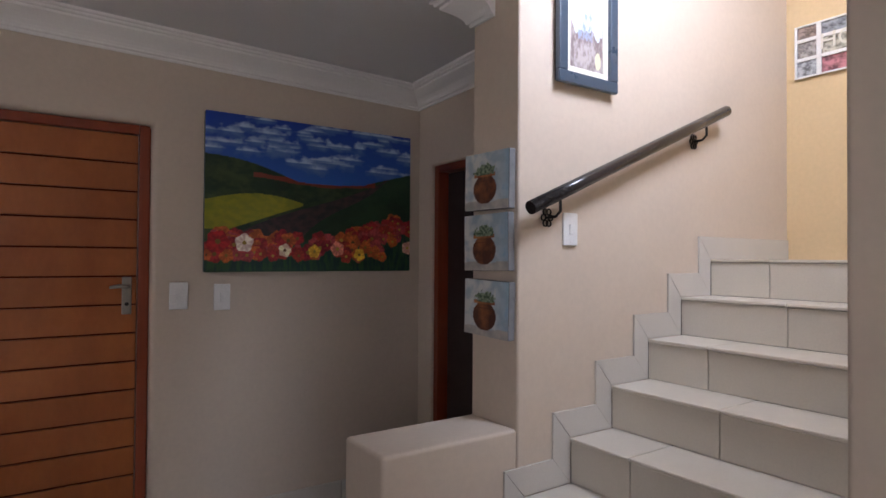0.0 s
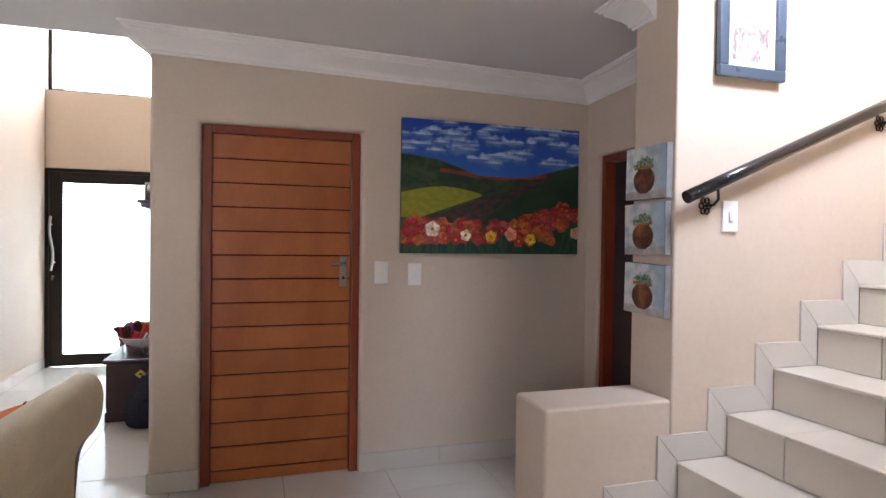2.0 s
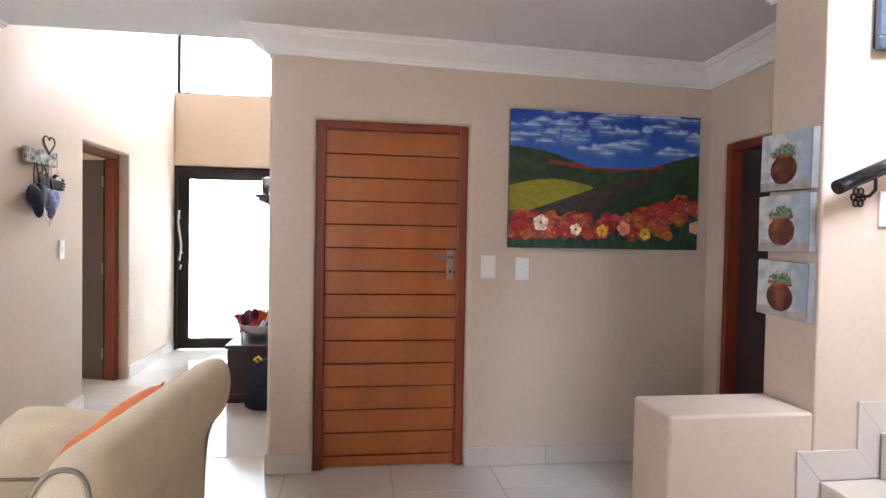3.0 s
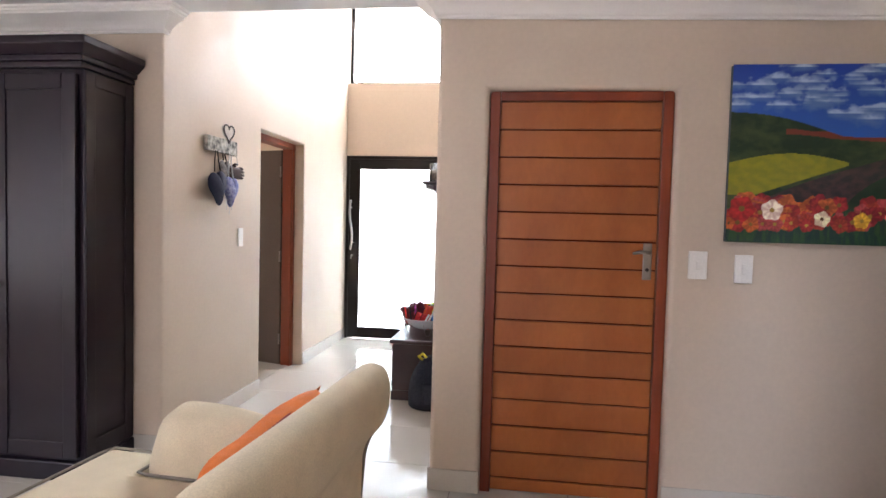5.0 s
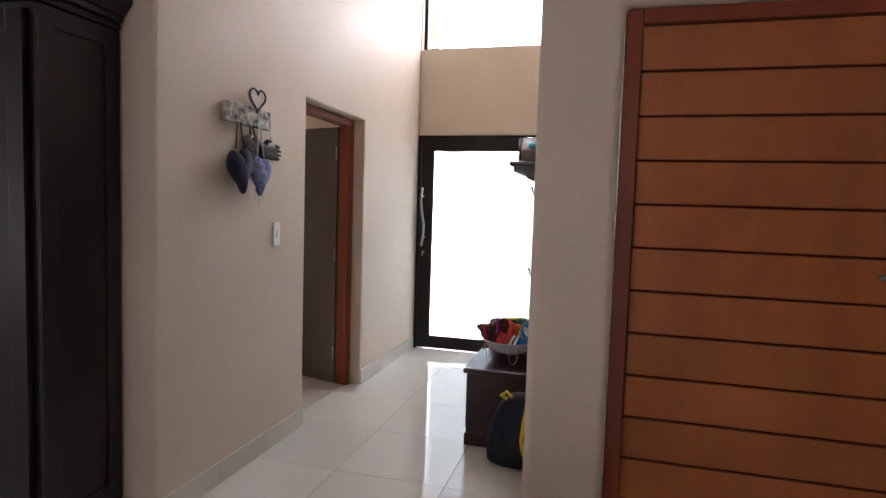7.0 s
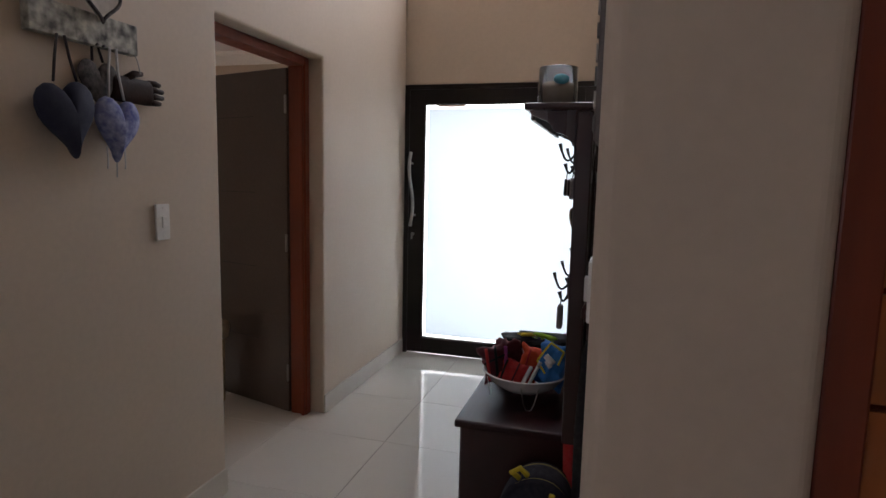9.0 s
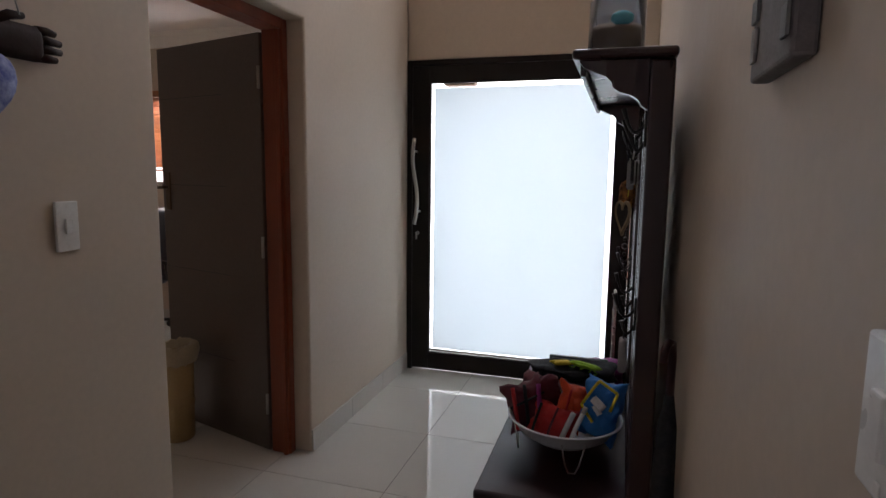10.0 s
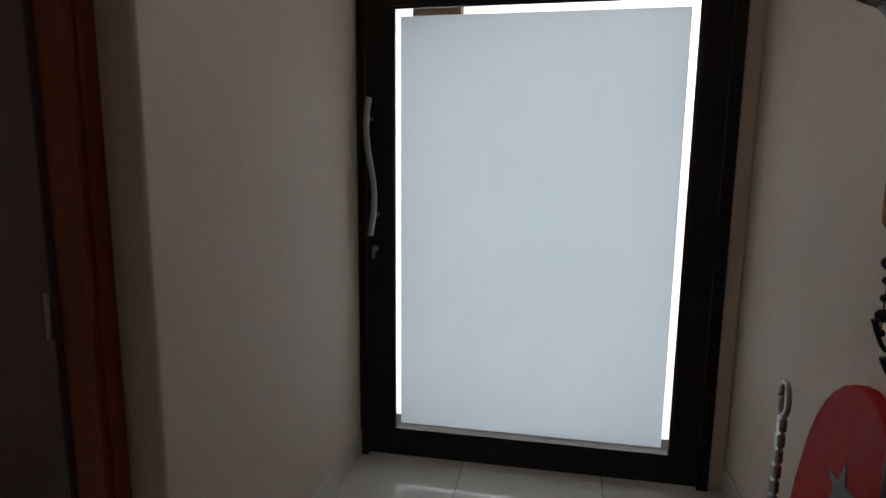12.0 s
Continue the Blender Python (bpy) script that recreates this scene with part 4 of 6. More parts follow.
def smooth_outline(points, rounds=2):
    """Round a closed outline by cutting its corners."""
    for _ in range(rounds):
        out = []
        for (ax, az), (bx, bz) in zip(points, points[1:] + points[:1]):
            out += [(ax * 0.75 + bx * 0.25, az * 0.75 + bz * 0.25), (ax * 0.25 + bx * 0.75, az * 0.25 + bz * 0.75)]
        points = out
    return points


def pillow(w, h, t, n=18, pinch=0.12, seed=0.0):
    """A stuffed cushion in the xz plane, with pinched corners and soft dents."""
    bm = bmesh.new()
    grids = []
    for s in (1, -1):
        grid = []
        for i in range(n + 1):
            row = []
            for j in range(n + 1):
                u, v = 2 * i / n - 1, 2 * j / n - 1
                k = (1 - u ** 4) * (1 - v ** 4)
                bulge = t / 2 * max(0, k) ** 0.5
                bulge *= 1 + 0.12 * noise.noise(Vector((u * 2.2 + seed, v * 2.2, s)))
                e = 1 - pinch * (1 - abs(u)) * abs(v) ** 3
                g = 1 - pinch * (1 - abs(v)) * abs(u) ** 3
                row.append(bm.verts.new((u * w / 2 * g, s * bulge, v * h / 2 * e)))
            grid.append(row)
        for i in range(n):
            for j in range(n):
                bm.faces.new((grid[i][j], grid[i + 1][j], grid[i + 1][j + 1], grid[i][j + 1]))
        grids.append(grid)
    bmesh.ops.remove_doubles(bm, verts=bm.verts, dist=0.0008)
    return bm


chair = thing("armchair", (-0.665, 2.755, 0), "cream chenille roll-back armchair with grey piping", "armchair", turn=176)
back = smooth_outline([(-0.015, 0.10), (-0.03, 0.45), (-0.05, 0.58), (-0.125, 0.66), (-0.145, 0.77), (-0.125, 0.855), (-0.07, 0.875), (-0.01, 0.85), (0.045, 0.74), (0.10, 0.52), (0.20, 0.34), (0.22, 0.10)], 2)
part("backrest", soft_loft(back, -0.56, 0.57, 0.075), FABRIC, chair, local=True, smooth=True)
for y, s in ((-0.565, -1), (0.575, 1)):
    face = [((x - 0.03) * 0.86 + 0.03, (z - 0.5) * 0.90 + 0.5) for x, z in back]
    bm = bmesh.new()
    tube(bm, [(x, y - s * 0.008, z) for x, z in face if z > 0.18], 0.0065, 8)
    part("piping", bm, PIPING, chair, "grey piping cord", local=True)
for side in (-1, 1):
    c = side * 0.475
    rings, bm = [], bmesh.new()
    for k in range(15):
        x = 0.05 + 0.72 * k / 14
        top = 0.545 + 0.125 * math.sin(min(1.0, k / 11) * math.pi / 2) - (0.16 * ((k - 12) / 2) ** 2 if k > 12 else 0)
        w = 0.105 * (1 if k < 13 else 1 - 0.22 * (k - 12))
        prof = [(-w * 0.80, 0.10), (-w * 0.85, 0.40), (-w * 1.05, top - 0.15), (-w * 1.12, top - 0.08), (-w * 0.8, top - 0.02), (0, top), (w * 0.8, top - 0.02), (w * 1.05, top - 0.09), (w * 0.95, top - 0.18), (w * 0.85, 0.36), (w * 0.80, 0.10)]
        rings.append([bm.verts.new((x, c + y, z)) for y, z in smooth_outline(prof, 1)])
    n = len(rings[0])
    for a, b2 in zip(rings, rings[1:]):
        for k in range(n):
            bm.faces.new((a[k], a[(k + 1) % n], b2[(k + 1) % n], b2[k]))
    bm.faces.new(rings[0])
    bm.faces.new(rings[-1][::-1])
    part("arm", bm, FABRIC, chair, "rolled chenille arm", local=True, smooth=True)
part("seat_base", soft_loft(smooth_outline([(0.0, 0.09), (0.97, 0.09), (0.97, 0.29), (0.0, 0.29)], 1), -0.55, 0.55, 0.03), FABRIC, chair, local=True, smooth=True)
# a T-shaped seat cushion that runs out in front of the arms
bm = bmesh.new()
tee = [(0.14, -0.37), (0.79, -0.37), (0.79, -0.56), (1.055, -0.56), (1.055, 0.56), (0.79, 0.56), (0.79, 0.37), (0.14, 0.37)]
prism(bm, tee, "z", 0.292, 0.425)
bmesh.ops.bevel(bm, geom=list(bm.edges), offset=0.035, segments=4, profile=0.5, affect="EDGES")
cushion = part("seat_cushion", bm, FABRIC, chair, "T-shaped seat cushion", local=True, smooth=True)
for z in (0.40, 0.315):
    loop = tee + tee[:1]
    bm = bmesh.new()
    pts = []
    for (ax, ay), (bx, by) in zip(loop, loop[1:]):
        for q in (0.06, 0.5, 0.94):
            pts.append((ax + (bx - ax) * q, ay + (by - ay) * q, z + (0.022 if z > 0.35 else -0.018)))
    tube(bm, pts + pts[:1], 0.006, 6)
    part("piping", bm, PIPING, cushion, "grey piping cord", local=True)
for x in (0.05, 0.90):
    for y in (-0.48, 0.48):
        bm = bmesh.new()
        lathe(bm, (x, y, 0.0), [(0.018, 0), (0.024, 0.03), (0.030, 0.10)], 12)
        part("leg", bm, MAHOGANY, chair, "turned dark wooden foot", local=True)
oc = thing("scatter_cushion", (0, 0, 0), "plump orange cotton cushion leaning on the armchair", "cushion")
m = PLACED[chair] @ pose(0.175, -0.17, 0.565, 0, 0, 90) @ pose(0, 0, 0, -14, 3, 0)
oc.matrix_world = m
PLACED[oc] = m
part("cover", pillow(0.70, 0.38, 0.19, seed=2.0), ORANGE, oc, local=True, smooth=True)
bm = bmesh.new()
tube(bm, [(0.335 * math.cos(a) / max(abs(math.cos(a)), abs(math.sin(a))) ** 0.93, 0.0, 0.17 * math.sin(a) / max(abs(math.cos(a)), abs(math.sin(a))) ** 0.93) for a in (2 * math.pi * k / 48 for k in range(49))], 0.006, 6)
part("fringe", bm, RUST, oc, "rust-red edge trim", local=True)

# ---- entrance hall: bench, hall stand and what lies on them ----
BX0, BX1, BY0, BY1, BZ = -1.0, -0.49, 5.60, 6.54, 0.470
bench = thing("hall_bench", ((BX0 + BX1) / 2, (BY0 + BY1) / 2, 0), "dark mahogany hall chest with a lipped top", "chest")
part("top", boxed(BX0 - 0.012, BX1, BY0 - 0.018, BY1 + 0.018, BZ - 0.032, BZ, bevel=0.008), MAHOGANY, bench)
part("body", boxed(BX0 + 0.012, BX1 - 0.005, BY0 + 0.004, BY1 - 0.004, 0.075, BZ - 0.0325, bevel=0.003), MAHOGANY, bench)
part("plinth", boxed(BX0 + 0.002, BX1 - 0.005, BY0 - 0.008, BY1 + 0.008, 0.0, 0.0745, bevel=0.008), MAHOGANY, bench)
for y0, y1 in ((BY0 + 0.03, (BY0 + BY1) / 2 - 0.012), ((BY0 + BY1) / 2 + 0.012, BY1 - 0.03)):
    d = part("door", boxed(BX0 + 0.001, BX0 + 0.0115, y0, y1, 0.095, BZ - 0.05, bevel=0.004), MAHOGANY, bench, "panelled chest door")
    part("panel", boxed(BX0 - 0.004, BX0 + 0.0008, y0 + 0.06, y1 - 0.06, 0.15, BZ - 0.105, bevel=0.003), MAHOGANY, d)

SY0, SY1, SXF, SXB, STOP = 5.500, 6.520, -0.590, -0.534, 1.652
stand = thing("hall_stand", (-0.575, 6.0, BZ), "dark mahogany hall stand with arched mirror and coat hooks", "hall stand")
for y in (SY0, SY1 - 0.046):
    part("post", boxed(SXF, SXB, y, y + 0.046, BZ + 0.001, STOP - 0.001, bevel=0.006), STANDWOOD, stand)


def picket(y0, y1, top):
    """An upright slat with a rounded head, standing free of its neighbours."""
    c, r = (y0 + y1) / 2, (y1 - y0) / 2
    bm = bmesh.new()
    prism(bm, [(y0, BZ + 0.002), (y1, BZ + 0.002)] + [(c + r * math.cos(a), top - r + r * math.sin(a)) for a in (math.pi * k / 10 for k in range(11))], "x", SXF + 0.002, SXF + 0.026, 0.004)
    part("slat", bm, STANDWOOD, stand)


M0, M1 = 5.868, 6.285
SLATS = [(5.655, 5.718, 1.575), (M0 - 0.062, M0 - 0.002, 1.600), (M1 + 0.002, M1 + 0.062, 1.600), (6.385, 6.447, 1.575)]
for y0, y1, top in SLATS:
    picket(y0, y1, top)
for y0, y1 in ((SY0 + 0.047, M0 - 0.004), (M1 + 0.004, SY1 - 0.047)):
    for z0, z1 in ((BZ + 0.03, BZ + 0.10), (0.985, 1.035), (1.405, 1.455)):
        part("cross_rail", boxed(SXF + 0.0265, SXB - 0.008, y0, y1, z0, z1, bevel=0.004), STANDWOOD, stand)
mc, mr = (M0 + M1) / 2, (M1 - M0) / 2 - 0.030


def arch_at(r, rise):
    return [(mc + r * math.cos(a), 1.36 + rise * math.sin(a)) for a in (math.pi * k / 20 for k in range(21))]


bm = bmesh.new()
prism(bm, arch_at(mr + 0.029, 0.215) + arch_at(mr, 0.180)[::-1], "x", SXF + 0.003, SXB - 0.010, 0.0)
part("mirror_arch", bm, STANDWOOD, stand, "bent mahogany arch over the mirror")
for y0, y1 in ((M0, M0 + 0.030), (M1 - 0.030, M1)):
    part("mirror_stile", boxed(SXF + 0.003, SXB - 0.010, y0 + 0.0005, y1 - 0.0005, BZ + 0.002, 1.3595, bevel=0.003), STANDWOOD, stand)
part("mirror_rail", boxed(SXF + 0.004, SXB - 0.010, M0 + 0.031, M1 - 0.031, BZ + 0.002, BZ + 0.13, bevel=0.004), STANDWOOD, stand)
bm = bmesh.new()
prism(bm, [(mc - mr + 0.0005, BZ + 0.131), (mc + mr - 0.0005, BZ + 0.131)] + arch_at(mr - 0.0005, 0.179), "x", SXF + 0.020, SXF + 0.024)
part("mirror", bm, MIRROR, stand, "arched silvered mirror glass")
bm = bmesh.new()
prism(bm, [(mc - mr + 0.001, BZ + 0.131), (mc + mr - 0.001, BZ + 0.131)] + arch_at(mr - 0.001, 0.178), "x", SXF + 0.0245, SXF + 0.030)
part("back_board", bm, STANDWOOD, stand)
part("shelf", boxed(-0.768, SXB + 0.004, SY0 - 0.022, SY1 + 0.022, STOP, STOP + 0.024, bevel=0.008), STANDWOOD, stand, "moulded top shelf")
part("shelf_lip", boxed(-0.752, -0.738, SY0 + 0.044, SY1 - 0.044, STOP - 0.030, STOP - 0.0005, bevel=0.004), STANDWOOD, stand)
for y in (SY0 + 0.001, SY1 - 0.041):
    scroll = [(SXF - 0.001, 1.405), (SXF - 0.016, 1.425), (SXF - 0.024, 1.455), (SXF - 0.040, 1.478), (SXF - 0.066, 1.494), (SXF - 0.082, 1.515), (SXF - 0.086, 1.545), (SXF - 0.100, 1.572), (SXF - 0.122, 1.590), (SXF - 0.150, 1.618), (SXF - 0.162, STOP - 0.0005), (SXF - 0.001, STOP - 0.0005)]
    bm = bmesh.new()
    prism(bm, [(x, STOP - 0.47 * (STOP - z)) for x, z in scroll], "y", y, y + 0.040, 0.0012)
    part("bracket", bm, STANDWOOD, stand, "scrolled shelf bracket")


def coat_hook(y, z):
    """A double hook: a long upper arm that curls up and a short lower one."""
    plate = part("coat_hook", boxed(SXF - 0.006, SXF - 0.0005, y - 0.011, y + 0.011, z - 0.04, z + 0.045, bevel=0.002), IRON, stand, "black iron double coat hook")
    for reach, drop, rise in ((0.050, 0.0, 0.050), (0.030, -0.040, 0.022)):
        bm = bmesh.new()
        pts = [(SXF - 0.004 - reach * q, y, z + drop + 0.012 - 0.024 * math.sin(q * math.pi * 0.85) + rise * q ** 3) for q in (k / 10 for k in range(11))]
        tube(bm, pts, [0.004] * 9 + [0.005, 0.0065], 8)
        part("hook_arm", bm, IRON, plate)


HOOKS = (SY0 + 0.023, M0 - 0.032, M1 + 0.032, SY1 - 0.023)
for y in HOOKS:
    coat_hook(y, 1.49)
    coat_hook(y, 1.04)

# glass jar with sand and pebbles on the shelf
jar = thing("glass_jar", (-0.672, 5.640, STOP + 0.024), "round glass candle jar with sand and a blue shell", "jar")
bm = bmesh.new()
lathe(bm, (-0.672, 5.640, STOP + 0.0245), [(0.066, 0), (0.070, 0.006), (0.070, 0.138), (0.0665, 0.140), (0.0650, 0.136), (0.0650, 0.010), (0.010, 0.008)], 32)
g = part("vessel", bm, JARGLASS, jar, "clear ribbed glass")
g.visible_shadow = False
bm = bmesh.new()
lathe(bm, (-0.672, 5.640, STOP + 0.0345), [(0.050, 0), (0.0640, 0.004), (0.0640, 0.052), (0.045, 0.060), (0.02, 0.056)], 24)
part("sand", bm, material("brown_sand", (0.24, 0.17, 0.12), 0.95, vary=0.2, scale=60, grain=0.2, grain_scale=400, bump=0.8), jar)
bm = bmesh.new()
bmesh.ops.create_icosphere(bm, subdivisions=2, radius=0.022, matrix=Matrix.Translation((-0.660, 5.630, STOP + 0.108)) @ Matrix.Diagonal((1.3, 1, 0.8, 1)))
part("shell", bm, material("turquoise_glaze", (0.10, 0.50, 0.62), 0.25, vary=0.15, scale=40), jar, smooth=True)

# bowl of small bags on a wire stand
BC = (-0.783, 5.905)
enamel = material("white_enamel", (0.72, 0.73, 0.74), 0.18, vary=0.03, scale=9, bump=0.02)
bowl = thing("enamel_bowl", (*BC, BZ), "white enamel bowl on a thin wire stand", "bowl")
bm = bmesh.new()
lathe(bm, (*BC, BZ + 0.040), [(0.055, 0.0), (0.10, 0.012), (0.150, 0.045), (0.174, 0.082), (0.185, 0.087), (0.186, 0.091), (0.177, 0.091), (0.167, 0.080), (0.140, 0.045), (0.09, 0.018), (0.01, 0.012)], 40)
part("basin", bm, enamel, bowl)
for a in (radians(285), radians(185), radians(55)):
    t, r = Vector((math.cos(a), math.sin(a), 0)), Vector((-math.sin(a), math.cos(a), 0))
    o = Vector((*BC, BZ))
    bm = bmesh.new()
    tube(bm, [o + t * 0.160 + r * 0.035 + Vector((0, 0, 0.098)), o + t * 0.150 + r * 0.022 + Vector((0, 0, 0.03)), o + t * 0.148 + r * 0.010 + Vector((0, 0, 0.003)), o + t * 0.148 - r * 0.010 + Vector((0, 0, 0.003)),
              o + t * 0.150 - r * 0.022 + Vector((0, 0, 0.03)), o + t * 0.160 - r * 0.035 + Vector((0, 0, 0.098))], 0.0028, 6)
    part("wire_leg", bm, STEEL, bowl)


def pouch(name, at, size, turn, mat, label, lean=(0, 0), seed=1.0, trims=()):
    """A slack cloth bag, crumpled, with its trim as parts."""
    t = thing(name, at, label, "bag", "small bags in the bowl" if name == "drawstring_pouch" else "")
    m = pose(*at, lean[0], lean[1], turn)
    t.matrix_world = m
    PLACED[t] = m
    w, h, d = size
    bm = pillow(w, h, d, 26, 0.2, seed)
    for v in bm.verts:
        v.co.z += h / 2
        v.co += 0.015 * Vector((noise.noise(v.co * 21 + Vector((seed, 0, 0))), noise.noise(v.co * 19 + Vector((0, seed, 0))), noise.noise(v.co * 23)))
        v.co += 0.006 * Vector((noise.noise(v.co * 52 + Vector((seed, 3, 0))), noise.noise(v.co * 57 + Vector((0, seed, 5))), 0))
    part("cloth", bm, mat, t, local=True, smooth=True)
    for x0, z0, x1, z1, r, tm in trims:
        bm = bmesh.new()
        n = 9
        tube(bm, [(x0 + (x1 - x0) * k / n, -d / 2 * max(0.0, (1 - (2 * (x0 + (x1 - x0) * k / n) / w) ** 4)) ** 0.5 * max(0.0, 1 - (2 * (z0 + (z1 - z0) * k / n) / h - 1) ** 4) ** 0.5 - 0.012, z0 + (z1 - z0) * k / n) for k in range(n + 1)], r, 6)
        part("strap", bm, tm, t, local=True)
    return t


def cloth(name, colour):
    return material(name, colour, 0.8, vary=0.18, scale=25, grain=0.1, grain_scale=220, bump=0.5, bump_scale=90)


RED, MAROON, FLAME, NAVY, BLUE = cloth("red_nylon", (0.50, 0.025, 0.025)), cloth("maroon_cloth", (0.10, 0.012, 0.022)), cloth("flame_nylon", (0.66, 0.075, 0.02)), cloth("navy_nylon", (0.012, 0.014, 0.028)), cloth("blue_mesh", (0.03, 0.20, 0.56))
YELLOW, LIME, BLACKC, WHITEC, PURPLE = cloth("yellow_cord", (0.72, 0.56, 0.03)), cloth("lime_ribbon", (0.36, 0.62, 0.04)), cloth("black_nylon", (0.012, 0.012, 0.014)), cloth("white_label", (0.66, 0.66, 0.66)), cloth("purple_felt", (0.26, 0.03, 0.20))
bz = BZ + 0.062
pouch("drawstring_pouch", (-0.878, 5.895, bz + 0.006), (0.15, 0.17, 0.08), 20, MAROON, "dark maroon cloth pouch with black straps in the bowl", (-20, -16), 1.0,
      ((-0.055, 0.02, -0.035, 0.15, 0.007, RED), (-0.02, 0.02, 0.005, 0.15, 0.006, BLACKC), (0.02, 0.02, 0.05, 0.14, 0.008, PURPLE), (-0.06, 0.09, 0.06, 0.11, 0.004, BLACKC)))
pouch("drawstring_pouch", (-0.828, 5.845, bz - 0.002), (0.16, 0.12, 0.08), -8, RED, "bright red nylon pouch in the enamel bowl", (-34, 8), 2.0, ((0.045, 0.01, 0.06, 0.10, 0.009, WHITEC), (-0.05, 0.01, -0.045, 0.10, 0.005, BLACKC), (0.0, 0.01, 0.01, 0.10, 0.004, MAROON)))
pouch("drawstring_pouch", (-0.780, 5.895, bz + 0.010), (0.10, 0.17, 0.07), 16, FLAME, "flame orange nylon pouch in the enamel bowl", (-16, 14), 3.0, ((-0.03, 0.02, -0.02, 0.14, 0.004, RED),))
pouch("drawstring_pouch", (-0.696, 5.878, bz + 0.008), (0.135, 0.205, 0.11), -14, BLUE, "blue mesh bag with yellow edging in the bowl", (-26, 10), 4.0,
      ((-0.05, 0.09, -0.02, 0.18, 0.005, YELLOW), (-0.02, 0.18, 0.045, 0.16, 0.005, YELLOW), (0.045, 0.16, 0.04, 0.10, 0.005, YELLOW), (-0.05, 0.09, 0.0, 0.05, 0.005, YELLOW), (-0.02, 0.12, 0.02, 0.10, 0.014, WHITEC), (-0.01, 0.10, 0.015, 0.08, 0.010, WHITEC)))
pouch("drawstring_pouch", (-0.690, 5.975, bz + 0.000), (0.15, 0.11, 0.10), 60, NAVY, "dark navy pouch in the enamel bowl", (10, 5), 5.0)
pouch("drawstring_pouch", (-0.850, 5.975, bz + 0.008), (0.15, 0.17, 0.10), -50, MAROON, "dark maroon pouch with red lining in the bowl", (8, -8), 6.0, ((-0.03, 0.03, 0.03, 0.13, 0.005, RED),))
pen = thing("marker_pen", (-0.735, 5.825, bz + 0.03), "silver and white marker pen lying on the bags", "pen")
bm = bmesh.new()
tube(bm, [(-0.752, 5.795, bz + 0.035), (-0.742, 5.812, bz + 0.062), (-0.722, 5.835, bz + 0.105)], 0.0075, 10)
part("barrel", bm, WHITEC, pen)
bm = bmesh.new()
tube(bm, [(-0.722, 5.835, bz + 0.105), (-0.713, 5.846, bz + 0.125)], [0.0085, 0.0075], 10)
part("cap", bm, STEEL, pen)

# stacked boxes and bags at the far end of the chest
bxw = material("printed_carton", (0.20, 0.13, 0.17), 0.45, vary=0.12, scale=12, bump=0.05)
box_1 = thing("carton", (-0.80, 6.31, BZ), "white and maroon printed carton on the chest", "box")
part("tray", boxed(-0.965, -0.635, 6.17, 6.46, BZ + 0.001, BZ + 0.085, bevel=0.003), cloth("maroon_board", (0.16, 0.02, 0.03)), box_1)
part("lid", boxed(-0.970, -0.630, 6.165, 6.465, BZ + 0.0855, BZ + 0.120, bevel=0.004), bxw, box_1, "white printed lid")
for i, (y, w, cm) in enumerate(((-0.93, 0.05, RED), (-0.86, 0.04, LIME), (-0.79, 0.07, MAROON), (-0.69, 0.04, YELLOW))):
    part("print_bar", boxed(y, y + w, 6.1630, 6.1648, BZ + 0.093, BZ + 0.112), cm, box_1)
case = pouch("pencil_case", (-0.79, 6.30, BZ + 0.121), (0.36, 0.055, 0.17), 6, BLACKC, "black nylon pencil case on the carton", (0, 0), 7.0)
flat = [pose(-0.83, 6.27, BZ + 0.186, 80, 0, 20), pose(-0.74, 6.25, BZ + 0.190, 75, 0, -30)]
for k, (m, mt, lb, sz) in enumerate(((flat[0], YELLOW, "yellow cloth purse on the pencil case", (0.085, 0.075, 0.016)), (flat[1], LIME, "lime green ribbon bundle on the pencil case", (0.13, 0.05, 0.022)))):
    t = thing("cloth_bundle", (0, 0, 0), lb, "cloth")
    t.matrix_world = m
    PLACED[t] = m
    part("cloth", pillow(*sz, 10, 0.3, 8.0 + k), mt, t, local=True, smooth=True)
    if k:
        for q in range(5):
            bm = bmesh.new()
            tube(bm, [(-0.05 + 0.022 * q + 0.02 * math.sin(j * 1.3 + q), -0.012 - 0.014 * math.sin(j * 0.9), -0.03 + 0.012 * j) for j in range(7)], 0.003, 5)
            part("ribbon", bm, LIME, t, local=True)
tray = thing("plastic_tray", (-0.77, 6.47, BZ + 0.121), "clear grey plastic tray standing on the carton", "tray")
bm = boxed(-0.90, -0.66, 6.472, 6.484, BZ + 0.001, BZ + 0.150, bevel=0.005)
part("sheet", bm, material("smoked_plastic", (0.16, 0.20, 0.19), 0.2, vary=0.1, bump=0.05), tray)
bm = bmesh.new()
tube(bm, [(-0.90, 6.466, BZ + 0.01), (-0.90, 6.466, BZ + 0.125), (-0.885, 6.466, BZ + 0.136), (-0.675, 6.466, BZ + 0.136), (-0.66, 6.466, BZ + 0.125), (-0.66, 6.466, BZ + 0.01)], 0.005, 8)
part("rim", bm, GREYEDGE, tray)
pouch("felt_bag", (-0.66, 6.53, BZ + 0.012), (0.14, 0.13, 0.10), 10, PURPLE, "purple felt bag on the far end of the chest", (0, 0), 9.0)

